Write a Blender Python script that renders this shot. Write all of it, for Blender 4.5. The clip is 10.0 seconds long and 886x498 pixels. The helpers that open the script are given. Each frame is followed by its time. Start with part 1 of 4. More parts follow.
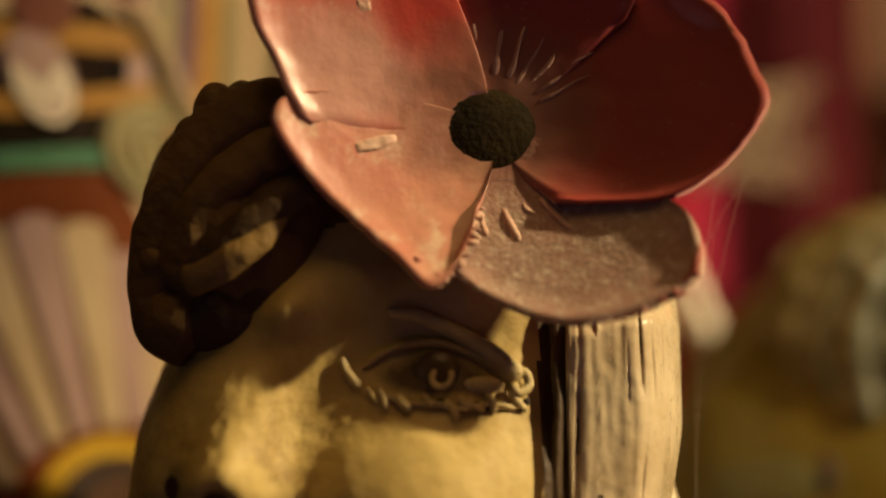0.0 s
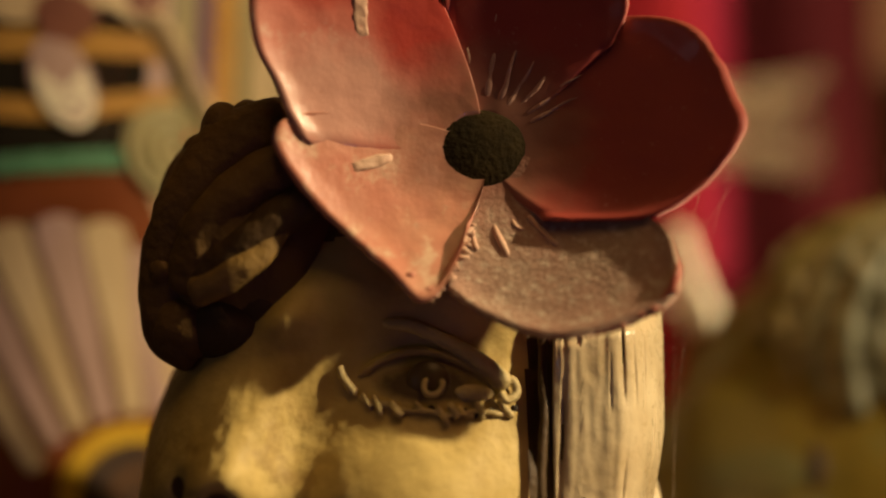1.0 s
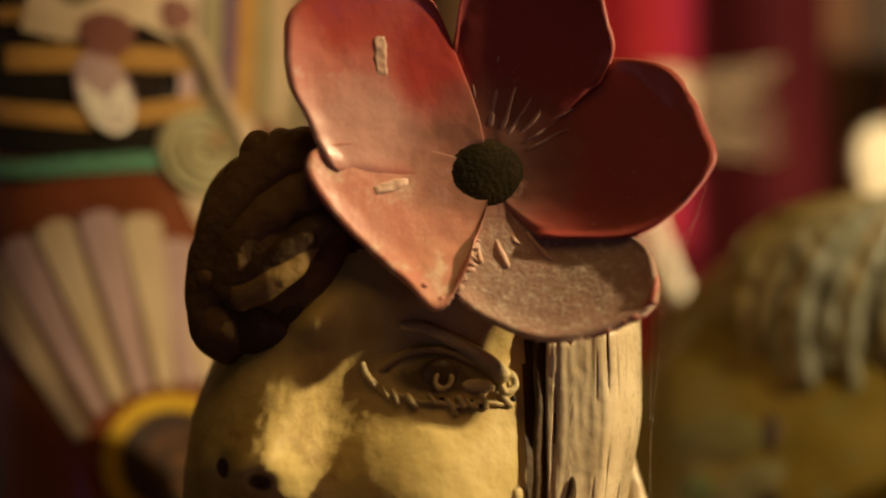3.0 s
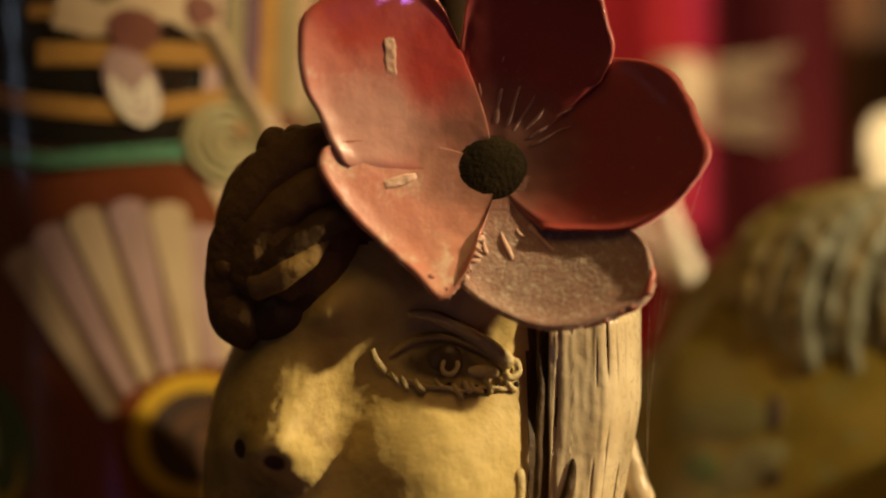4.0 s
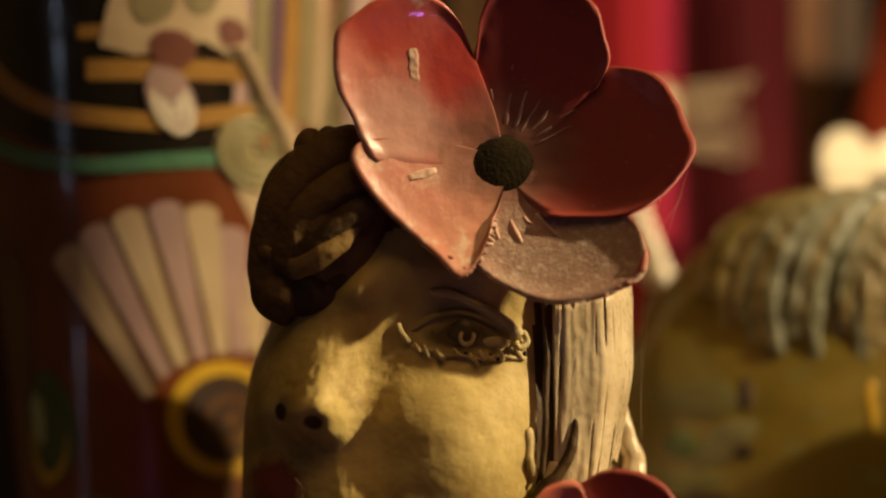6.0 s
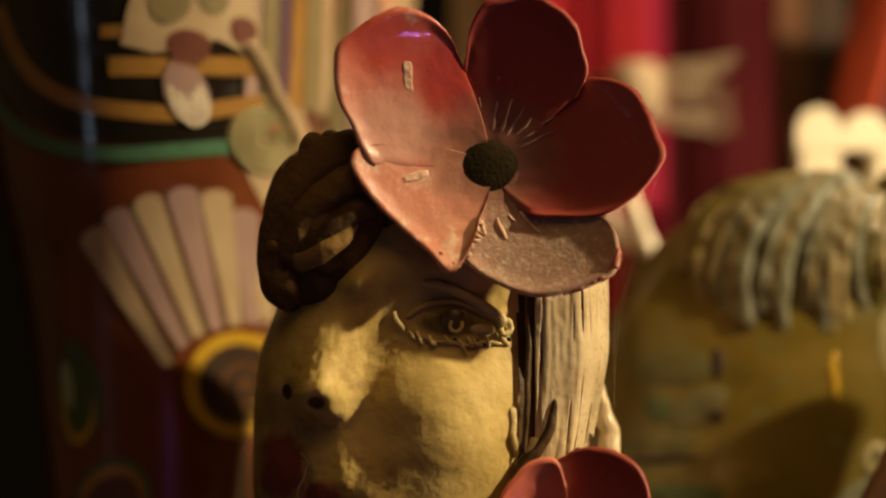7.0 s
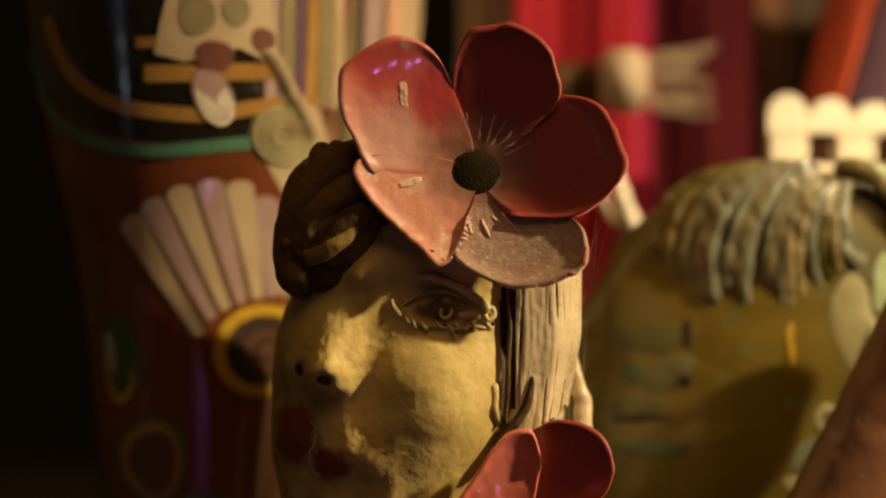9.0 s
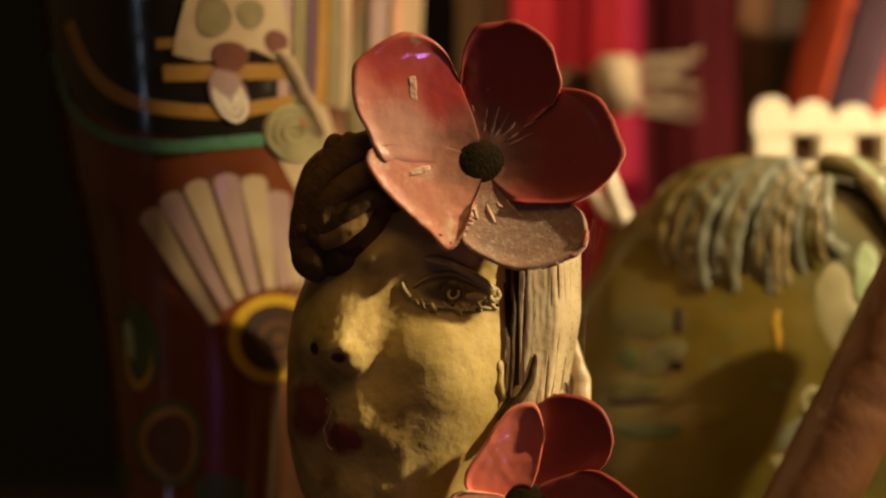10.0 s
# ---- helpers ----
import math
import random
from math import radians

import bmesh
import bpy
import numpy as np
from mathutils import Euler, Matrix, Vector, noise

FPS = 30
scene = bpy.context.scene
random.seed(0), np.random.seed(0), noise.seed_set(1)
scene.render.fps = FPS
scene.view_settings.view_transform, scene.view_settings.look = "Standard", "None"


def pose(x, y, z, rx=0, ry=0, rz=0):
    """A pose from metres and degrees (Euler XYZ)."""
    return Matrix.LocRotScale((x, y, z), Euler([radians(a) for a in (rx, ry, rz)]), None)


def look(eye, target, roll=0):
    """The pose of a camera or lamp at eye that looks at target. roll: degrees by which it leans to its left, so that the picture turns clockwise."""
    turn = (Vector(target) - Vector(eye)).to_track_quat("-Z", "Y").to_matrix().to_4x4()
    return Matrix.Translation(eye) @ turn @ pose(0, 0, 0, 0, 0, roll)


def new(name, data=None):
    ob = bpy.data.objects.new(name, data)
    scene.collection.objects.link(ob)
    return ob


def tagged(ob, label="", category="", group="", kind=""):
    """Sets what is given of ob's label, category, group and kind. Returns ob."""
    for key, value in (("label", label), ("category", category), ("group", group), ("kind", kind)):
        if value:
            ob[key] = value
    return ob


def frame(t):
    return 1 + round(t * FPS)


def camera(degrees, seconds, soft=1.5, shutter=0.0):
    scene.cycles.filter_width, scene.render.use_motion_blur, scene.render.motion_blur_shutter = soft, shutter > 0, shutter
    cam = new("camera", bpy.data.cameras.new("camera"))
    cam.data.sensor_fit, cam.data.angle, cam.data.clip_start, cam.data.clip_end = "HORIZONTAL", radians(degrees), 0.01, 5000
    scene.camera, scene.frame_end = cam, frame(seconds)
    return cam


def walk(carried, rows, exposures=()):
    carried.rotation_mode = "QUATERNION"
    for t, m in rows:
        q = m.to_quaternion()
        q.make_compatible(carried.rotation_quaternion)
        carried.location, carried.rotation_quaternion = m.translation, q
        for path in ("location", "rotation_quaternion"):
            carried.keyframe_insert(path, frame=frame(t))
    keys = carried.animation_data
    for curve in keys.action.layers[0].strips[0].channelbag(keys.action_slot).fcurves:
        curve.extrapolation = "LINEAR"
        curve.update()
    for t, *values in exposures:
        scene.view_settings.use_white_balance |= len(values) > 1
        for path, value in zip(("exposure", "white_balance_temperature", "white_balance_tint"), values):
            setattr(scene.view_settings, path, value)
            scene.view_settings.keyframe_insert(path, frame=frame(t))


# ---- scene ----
# World: x to the right, y away from the camera, z up; the shelf top is z = 0.
cam = camera(24.0, 10.0, soft=2.2)
ROWS = [
    (0, pose(-0.00095, -0.30002, 0.15879, 99.476, 0.392, -0.788)),
    (0.5, pose(0.00286, -0.30974, 0.17226, 96.824, -0.122, -0.191)),
    (1, pose(0.00870, -0.31697, 0.16856, 97.543, -0.203, 0.785)),
    (1.5, pose(0.00865, -0.32882, 0.18003, 95.415, -0.302, 0.750)),
    (2, pose(0.00545, -0.34268, 0.18627, 94.270, -0.291, 0.261)),
    (2.5, pose(-0.00346, -0.35490, 0.18284, 94.687, -0.106, -1.088)),
    (4, pose(0.00791, -0.38227, 0.18884, 93.198, -0.408, 0.947)),
    (4.5, pose(0.00345, -0.38961, 0.17843, 94.537, -0.316, 0.462)),
    (5, pose(-0.00010, -0.40004, 0.17602, 94.546, -0.369, 0.114)),
    (5.5, pose(-0.00841, -0.41274, 0.16076, 96.372, -0.098, -0.911)),
    (7, pose(-0.00161, -0.47249, 0.18956, 91.986, -0.274, -0.220)),
    (7.5, pose(0.00934, -0.48965, 0.18285, 92.661, -0.218, 0.935)),
    (8, pose(0.01383, -0.50364, 0.18134, 92.708, 0.020, 1.344)),
    (8.5, pose(0.01066, -0.52098, 0.20628, 89.822, -0.156, 0.931)),
    (9, pose(0.01407, -0.53834, 0.21619, 88.740, -0.285, 1.297)),
    (9.5, pose(0.01351, -0.55450, 0.21902, 88.335, -0.217, 1.278)),
    (10, pose(0.00549, -0.56937, 0.20111, 89.946, -0.124, 0.543)),
]
walk(cam, ROWS)

# ---- light ----
world = bpy.data.worlds.new("room_dark")
scene.world = world
world.use_nodes = True
world.node_tree.nodes["Background"].inputs[0].default_value = (1.0, 0.58, 0.24, 1)
world.node_tree.nodes["Background"].inputs[1].default_value = 0.05


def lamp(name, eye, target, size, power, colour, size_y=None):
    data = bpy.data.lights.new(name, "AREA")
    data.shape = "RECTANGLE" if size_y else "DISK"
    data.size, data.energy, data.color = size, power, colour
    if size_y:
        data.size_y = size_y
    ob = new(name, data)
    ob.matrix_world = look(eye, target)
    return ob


KEY = Vector((0.83, -0.27, 0.49)).normalized()
lamp("key_lamp", Vector((0, 0, 0.2)) + KEY * 0.8, (0, 0, 0.2), 0.035, 10.9, (1.0, 0.75, 0.43))
# broad unseen fill, added above the viewer's side to lift the dark surfaces
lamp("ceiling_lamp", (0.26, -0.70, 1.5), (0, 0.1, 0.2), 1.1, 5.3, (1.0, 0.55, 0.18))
# the panes of a tall narrow window, far off
for z_, tall in ((-0.12, 0.05), (-0.02, 0.03), (0.08, 0.05), (0.17, 0.03), (0.30, 0.10)):
    lamp("window_light", (-0.85, -0.95, z_), (-0.07, 0.05, 0.24), 0.05, 0.55 * tall, (0.66, 0.8, 1.0), tall)
spot = bpy.data.lights.new("spot_lamp", "SPOT")
spot.energy, spot.color, spot.spot_size, spot.spot_blend, spot.shadow_soft_size = 6.6, (1.0, 0.78, 0.45), radians(24), 0.7, 0.03
new("spot_lamp", spot).matrix_world = look((0.25, 0.03, 0.5), (0.14, 0.118, 0.243))
lamp("violet_led", (0.33, -0.65, -0.2), (-0.01, -0.02, 0.25), 0.03, 0.11, (0.6, 0.25, 1.0))
scene.view_settings.exposure = 0.0


# ---- materials ----
def material(name, colour, rough=0.5, second=None, scale=200.0, mix=0.6, bump=0.2, bump_scale=900.0, coat=0.0,
             metal=0.0, speck=None, speck_scale=500.0, speck_amount=0.25, spec=0.5, bump_dist=0.0006):
    """Two scales of colour variation, grain relief and, where asked, specks of dust or wear."""
    m = bpy.data.materials.new(name)
    m.use_nodes = True
    nt = m.node_tree
    bsdf = nt.nodes["Principled BSDF"]
    coord = nt.nodes.new("ShaderNodeTexCoord")
    big = nt.nodes.new("ShaderNodeTexNoise")
    big.inputs["Scale"].default_value, big.inputs["Detail"].default_value = scale, 6
    fine = nt.nodes.new("ShaderNodeTexNoise")
    fine.inputs["Scale"].default_value, fine.inputs["Detail"].default_value = bump_scale, 5
    for n in (big, fine):
        nt.links.new(coord.outputs["Object"], n.inputs["Vector"])
    ramp = nt.nodes.new("ShaderNodeMapRange")
    ramp.inputs[1].default_value, ramp.inputs[2].default_value = 0.35, 0.68
    ramp.inputs[4].default_value = mix
    nt.links.new(big.outputs["Fac"], ramp.inputs[0])
    blend = nt.nodes.new("ShaderNodeMix")
    blend.data_type = "RGBA"
    blend.inputs[6].default_value = (*colour, 1)
    second = second or tuple(c * 0.6 for c in colour)
    blend.inputs[7].default_value = (*second, 1)
    nt.links.new(ramp.outputs[0], blend.inputs[0])
    out = blend.outputs[2]
    if speck:
        dots = nt.nodes.new("ShaderNodeTexNoise")
        dots.inputs["Scale"].default_value, dots.inputs["Detail"].default_value = speck_scale, 8
        dots.inputs["Roughness"].default_value = 0.7
        nt.links.new(coord.outputs["Object"], dots.inputs["Vector"])
        cut = nt.nodes.new("ShaderNodeMapRange")
        cut.inputs[1].default_value = 0.62 - speck_amount * 0.5
        cut.inputs[2].default_value = cut.inputs[1].default_value + 0.12
        nt.links.new(dots.outputs["Fac"], cut.inputs[0])
        over = nt.nodes.new("ShaderNodeMix")
        over.data_type = "RGBA"
        over.inputs[7].default_value = (*speck, 1)
        nt.links.new(cut.outputs[0], over.inputs[0])
        nt.links.new(out, over.inputs[6])
        out = over.outputs[2]
    nt.links.new(out, bsdf.inputs["Base Color"])
    rr = nt.nodes.new("ShaderNodeMapRange")
    rr.inputs[3].default_value, rr.inputs[4].default_value = max(rough - 0.12, 0.03), min(rough + 0.14, 1)
    nt.links.new(fine.outputs["Fac"], rr.inputs[0])
    nt.links.new(rr.outputs[0], bsdf.inputs["Roughness"])
    bsdf.inputs["Metallic"].default_value = metal
    bsdf.inputs["Coat Weight"].default_value = coat
    bsdf.inputs["Coat Roughness"].default_value = 0.08
    bsdf.inputs["Specular IOR Level"].default_value = spec
    bp = nt.nodes.new("ShaderNodeBump")
    bp.inputs["Strength"].default_value, bp.inputs["Distance"].default_value = bump, bump_dist
    nt.links.new(fine.outputs["Fac"], bp.inputs["Height"])
    nt.links.new(bp.outputs["Normal"], bsdf.inputs["Normal"])
    return m


def gloss(sharpness, *mats):
    """How sharply the clear glaze over some materials mirrors."""
    for m in mats:
        m.node_tree.nodes["Principled BSDF"].inputs["Coat Roughness"].default_value = sharpness


def paint_ovals(m, ovals, soft=0.25):
    """Brush-painted ovals on a material: (x, z, rx, rz, colour) in millimetres about the head's middle, with uneven edges."""
    nt = m.node_tree
    bsdf = nt.nodes["Principled BSDF"]
    coord = nt.nodes.new("ShaderNodeTexCoord")
    axes = nt.nodes.new("ShaderNodeSeparateXYZ")
    nt.links.new(coord.outputs["Object"], axes.inputs[0])
    rag = nt.nodes.new("ShaderNodeTexNoise")
    rag.inputs["Scale"].default_value, rag.inputs["Detail"].default_value = 220, 5
    nt.links.new(coord.outputs["Object"], rag.inputs["Vector"])

    def calc(op, a, b_):
        n = nt.nodes.new("ShaderNodeMath")
        n.operation = op
        for k, v in enumerate((a, b_)):
            if isinstance(v, (int, float)):
                n.inputs[k].default_value = v
            else:
                nt.links.new(v, n.inputs[k])
        return n.outputs[0]

    front = calc("LESS_THAN", axes.outputs[1], 0.019)
    out = bsdf.inputs["Base Color"].links[0].from_socket
    for x, z, rx, rz, colour in ovals:
        u = calc("DIVIDE", calc("SUBTRACT", axes.outputs[0], x * 0.001), rx * 0.001)
        v = calc("DIVIDE", calc("SUBTRACT", axes.outputs[2], 0.2 + z * 0.001), rz * 0.001)
        d = calc("ADD", calc("ADD", calc("MULTIPLY", u, u), calc("MULTIPLY", v, v)), calc("MULTIPLY", rag.outputs["Fac"], 1.5))
        cut = nt.nodes.new("ShaderNodeMapRange")
        cut.inputs[1].default_value, cut.inputs[2].default_value = 1.7 + soft, 1.7 - soft
        nt.links.new(d, cut.inputs[0])
        mixer = nt.nodes.new("ShaderNodeMix")
        mixer.data_type = "RGBA"
        mixer.inputs[7].default_value = (*colour, 1)
        nt.links.new(calc("MULTIPLY", cut.outputs[0], front), mixer.inputs[0])
        nt.links.new(out, mixer.inputs[6])
        out = mixer.outputs[2]
    nt.links.new(out, bsdf.inputs["Base Color"])


CLAY = material("ochre_clay", (0.60, 0.465, 0.16), 0.6, (0.36, 0.245, 0.06), 90, 0.8, 0.3, 600, spec=0.4,
                speck=(0.30, 0.20, 0.055), speck_scale=45, speck_amount=0.10, bump_dist=0.0007)
# the two nostril ovals put the pits' shade into the clay colour
paint_ovals(CLAY, [(-35.5, -43.5, 6.6, 8.2, (0.22, 0.05, 0.028)), (-26.5, -50.2, 5.6, 4.8, (0.22, 0.05, 0.028)), (-34.2, -26.3, 1.3, 1.8, (0.07, 0.035, 0.015)),
                   (-27.4, -28.4, 2.0, 1.5, (0.07, 0.035, 0.015)), (2.4, -10.9, 7.4, 2.7, (0.12, 0.075, 0.03))], 0.4)
CLAY_RIDGE = material("pale_clay_ridge", (0.58, 0.47, 0.22), 0.6, (0.4, 0.29, 0.09), 300, 0.6, 0.5, 1300)
LIP = material("dark_red_lip", (0.16, 0.03, 0.02), 0.6, (0.09, 0.02, 0.012), 250, 0.6, 0.4, 1100)
PIT_SHADE = material("pit_shade", (0.03, 0.018, 0.01), 0.8, bump=0.2)
EYE = material("brown_eye_glaze", (0.09, 0.055, 0.025), 0.35, (0.2, 0.14, 0.07), 400, 0.4, 0.2, 900)
HAIR = material("beige_hair_glaze", (0.70, 0.58, 0.36), 0.28, (0.52, 0.40, 0.22), 120, 0.9, 0.22, 700, coat=0.8)
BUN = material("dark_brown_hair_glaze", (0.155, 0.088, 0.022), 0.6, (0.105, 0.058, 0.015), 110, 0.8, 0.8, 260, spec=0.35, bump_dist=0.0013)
# dark hair glaze; also colours in the shade of the gap by the cheek
DARK_HAIR_AND_SHADE = material("dark_hair_and_shade", (0.06, 0.034, 0.011), 0.6, (0.09, 0.05, 0.016), 150, 0.5, 0.8, 300, spec=0.3, bump_dist=0.001)
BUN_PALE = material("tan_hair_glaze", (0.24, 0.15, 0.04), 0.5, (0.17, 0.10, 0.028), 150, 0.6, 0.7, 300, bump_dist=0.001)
PETAL = material("coral_red_glaze", (0.49, 0.095, 0.065), 0.32, (0.53, 0.26, 0.20), 34, 0.9, 0.30, 330, coat=0.8,
                 speck=(0.57, 0.37, 0.29), speck_scale=120, speck_amount=0.10)
paint_ovals(PETAL, [(-10.5, 31.0, 13.0, 8.0, (0.53, 0.28, 0.22)), (1.0, 43.0, 6.5, 10.0, (0.42, 0.055, 0.038)), (-14.0, 50.0, 7.0, 6.0, (0.46, 0.075, 0.05))], 0.6)
PETAL_PALE = material("salmon_glaze_worn", (0.54, 0.18, 0.12), 0.38, (0.53, 0.30, 0.205), 48, 0.95, 0.34, 380, coat=0.7,
                      speck=(0.62, 0.44, 0.31), speck_scale=150, speck_amount=0.16)
# red petal glaze with the shade of petals facing off the key put in
PETAL_SHADED = material("shaded_petal_glaze", (0.31, 0.048, 0.034), 0.5, (0.24, 0.036, 0.026), 50, 0.7, 0.14, 350, coat=0.10,
                      speck=(0.38, 0.15, 0.11), speck_scale=900, speck_amount=0.03)
PETAL_DUSTY = material("dusty_rose_glaze", (0.34, 0.25, 0.175), 0.7, (0.40, 0.215, 0.155), 60, 0.9, 0.35, 1300,
                       speck=(0.5, 0.39, 0.29), speck_scale=600, speck_amount=0.24)
for m_ in (PETAL, PETAL_PALE, PETAL_SHADED, PETAL_DUSTY):
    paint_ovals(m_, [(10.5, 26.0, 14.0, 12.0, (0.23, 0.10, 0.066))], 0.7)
RIM = material("pale_pink_rim", (0.52, 0.22, 0.155), 0.36, (0.40, 0.10, 0.07), 160, 0.9, 0.6, 450, coat=0.6)
SCRATCH = material("dusty_pink_ridge", (0.42, 0.25, 0.19), 0.5, (0.32, 0.15, 0.11), 200, 0.7, bump=0.4, coat=0.3)
CHIP = material("bare_pale_chip", (0.54, 0.36, 0.25), 0.55, (0.50, 0.27, 0.19), 300, 0.7, 0.3, 900)
BUTTON = material("black_green_button", (0.014, 0.010, 0.0035), 0.9, (0.032, 0.021, 0.007), 190, 0.7, 0.5, 1100, spec=0.08)
# the red flower's glaze, brightened for its lit left petal
RED_LIT = material("lit_scarlet_glaze", (0.68, 0.135, 0.08), 0.45, (0.62, 0.21, 0.14), 60, 0.8, 0.16, 400, coat=0.2)
VASE_RED = material("oxblood_glaze", (0.16, 0.045, 0.016), 0.22, (0.095, 0.026, 0.01), 40, 0.7, 0.05, 200, coat=0.7)
BLACK = material("black_glaze", (0.010, 0.009, 0.007), 0.16, (0.02, 0.015, 0.01), 40, 0.5, 0.03, 200, coat=0.8)
GOLD = material("ochre_yellow_glaze", (0.35, 0.19, 0.045), 0.3, (0.25, 0.125, 0.025), 90, 0.7, 0.08, 300, coat=0.5)
TURQ = material("turquoise_glaze", (0.085, 0.205, 0.125), 0.28, (0.06, 0.15, 0.085), 90, 0.6, 0.08, 300, coat=0.5)
CREAM = material("cream_glaze", (0.46, 0.355, 0.22), 0.4, (0.36, 0.26, 0.145), 70, 0.7, 0.1, 300, coat=0.3)
LILAC = material("lilac_glaze", (0.37, 0.25, 0.225), 0.4, (0.28, 0.185, 0.16), 70, 0.7, 0.1, 300, coat=0.3)
BROWN = material("brown_line_glaze", (0.10, 0.045, 0.015), 0.45, bump=0.1)
OCHRE = material("ochre_brown_glaze", (0.15, 0.075, 0.02), 0.35, (0.08, 0.05, 0.015), 60, 0.8, 0.1, 300, coat=0.4)
UMBER = material("dark_umber_glaze", (0.035, 0.017, 0.008), 0.5, bump=0.1)
SPOT = material("grey_green_spot_glaze", (0.24, 0.2, 0.1), 0.35, bump=0.1)
SPOT_BROWN = material("plum_spot_glaze", (0.16, 0.06, 0.04), 0.35, bump=0.1)
YELLOW = material("mustard_glaze", (0.5, 0.32, 0.02), 0.35, (0.38, 0.22, 0.02), 120, 0.6, 0.1, 300, coat=0.4)
LEAF = material("leaf_green_glaze", (0.05, 0.09, 0.022), 0.4, (0.07, 0.09, 0.02), 120, 0.6, 0.1, 300, coat=0.4)
MINT = material("pale_mint_glaze", (0.34, 0.42, 0.22), 0.4, (0.28, 0.36, 0.18), 90, 0.6, 0.1, 300, coat=0.3)
SALMON = material("salmon_stripe_glaze", (0.55, 0.3, 0.2), 0.4, (0.46, 0.22, 0.13), 90, 0.6, 0.1, 300, coat=0.3)
GREEN = material("olive_green_glaze", (0.15, 0.105, 0.008), 0.42, (0.06, 0.06, 0.008), 26, 0.9, 0.3, 150, coat=0.4,
                 speck=(0.13, 0.15, 0.07), speck_scale=32, speck_amount=0.12)
CURL = material("pale_sage_glaze", (0.215, 0.165, 0.062), 0.45, (0.11, 0.085, 0.025), 60, 0.8, 0.2, 300, coat=0.2)
MOSS = material("moss_glaze", (0.08, 0.082, 0.025), 0.5, (0.12, 0.095, 0.02), 60, 0.8, 0.2, 300, coat=0.1)
SAGE_BLUE = material("blue_grey_glaze", (0.175, 0.18, 0.115), 0.45, (0.10, 0.10, 0.052), 60, 0.8, 0.2, 300, coat=0.2)
PALE_SAGE = material("cream_sage_glaze", (0.36, 0.32, 0.165), 0.5, (0.22, 0.20, 0.085), 45, 0.9, 0.2, 250, coat=0.15)
SAGE_DULL = material("dull_sage_glaze", (0.14, 0.13, 0.055), 0.5, (0.10, 0.09, 0.03), 60, 0.8, 0.2, 300, coat=0.1)
WHITE = material("warm_white_glaze", (0.86, 0.80, 0.64), 0.4, (0.80, 0.71, 0.52), 50, 0.6, 0.1, 300, coat=0.3)
ORANGE = material("orange_red_cloth", (0.52, 0.07, 0.02), 0.75, (0.42, 0.05, 0.02), 60, 0.7, 0.3, 1500)
PURPLE = material("dark_violet_cloth", (0.10, 0.045, 0.075), 0.75, (0.07, 0.03, 0.05), 60, 0.7, 0.3, 1500)
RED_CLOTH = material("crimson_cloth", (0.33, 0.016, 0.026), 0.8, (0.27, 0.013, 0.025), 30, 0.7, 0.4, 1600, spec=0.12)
DARK_FOLD_CLOTH = material("dark_red_fold", (0.06, 0.004, 0.007), 0.85, (0.04, 0.0025, 0.005), 30, 0.7, 0.4, 1600, spec=0.12)
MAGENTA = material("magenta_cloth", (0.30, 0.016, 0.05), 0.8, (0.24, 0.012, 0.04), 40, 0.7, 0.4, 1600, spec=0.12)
FRINGE = material("cream_fringe", (0.48, 0.37, 0.26), 0.85, (0.42, 0.32, 0.2), 90, 0.7, 0.4, 1600)
WOOD = material("brown_wood", (0.16, 0.065, 0.022), 0.5, (0.09, 0.035, 0.012), 60, 0.8, 0.35, 400, coat=0.15,
                speck=(0.22, 0.12, 0.06), speck_scale=80, speck_amount=0.12)
DARK_WOOD = material("dark_wood", (0.05, 0.024, 0.010), 0.55, (0.03, 0.014, 0.006), 30, 0.8, 0.3, 200)
# the far room's darkness is put into this near-black wall colour
WALL = material("unlit_room_black", (0.006, 0.005, 0.003), 0.95, (0.004, 0.003, 0.002), 12, 0.7, 0.3, 150, spec=0.1)
gloss(0.02, VASE_RED, BLACK, TURQ, HAIR, RIM)
gloss(0.04, PETAL, PETAL_PALE, RED_LIT, PETAL_DUSTY)
# added on unseen walls and ceiling, pale enough to reflect light into the shadows
BOUNCE_PLASTER = material("bounce_plaster", (0.22, 0.165, 0.10), 0.9, (0.16, 0.115, 0.065), 12, 0.7, 0.3, 150, spec=0.1)
WEB = material("cobweb_thread", (0.45, 0.38, 0.26), 0.6, bump=0.0)


# ---- building tools ----
def link(name, bm, mats, parent=None, label="", smooth=True):
    me = bpy.data.meshes.new(name)
    bm.normal_update()
    bm.to_mesh(me)
    bm.free()
    for m in mats if isinstance(mats, (list, tuple)) else [mats]:
        me.materials.append(m)
    for p in me.polygons:
        p.use_smooth = smooth
    ob = new(name, me)
    if parent:
        ob.parent = parent
        ob.matrix_parent_inverse = parent.matrix_basis.inverted()
    if label:
        ob["label"] = label
    return ob


def part(name, bm, mat, parent, label=""):
    return link(name, bm, mat, parent, label)


def empty(name, x, y, z):
    ob = new(name)
    ob.matrix_basis = pose(x, y, z)
    return ob


def grid(bm, rows, close=False, mat=0):
    """Quads over rows of points; close: each row is a ring."""
    vs = [[bm.verts.new(p) for p in row] for row in rows]
    for a, b in zip(vs, vs[1:]):
        n = len(a)
        for i in range(n if close else n - 1):
            f = bm.faces.new((a[i], a[(i + 1) % n], b[(i + 1) % n], b[i]))
            f.material_index = mat
    return vs


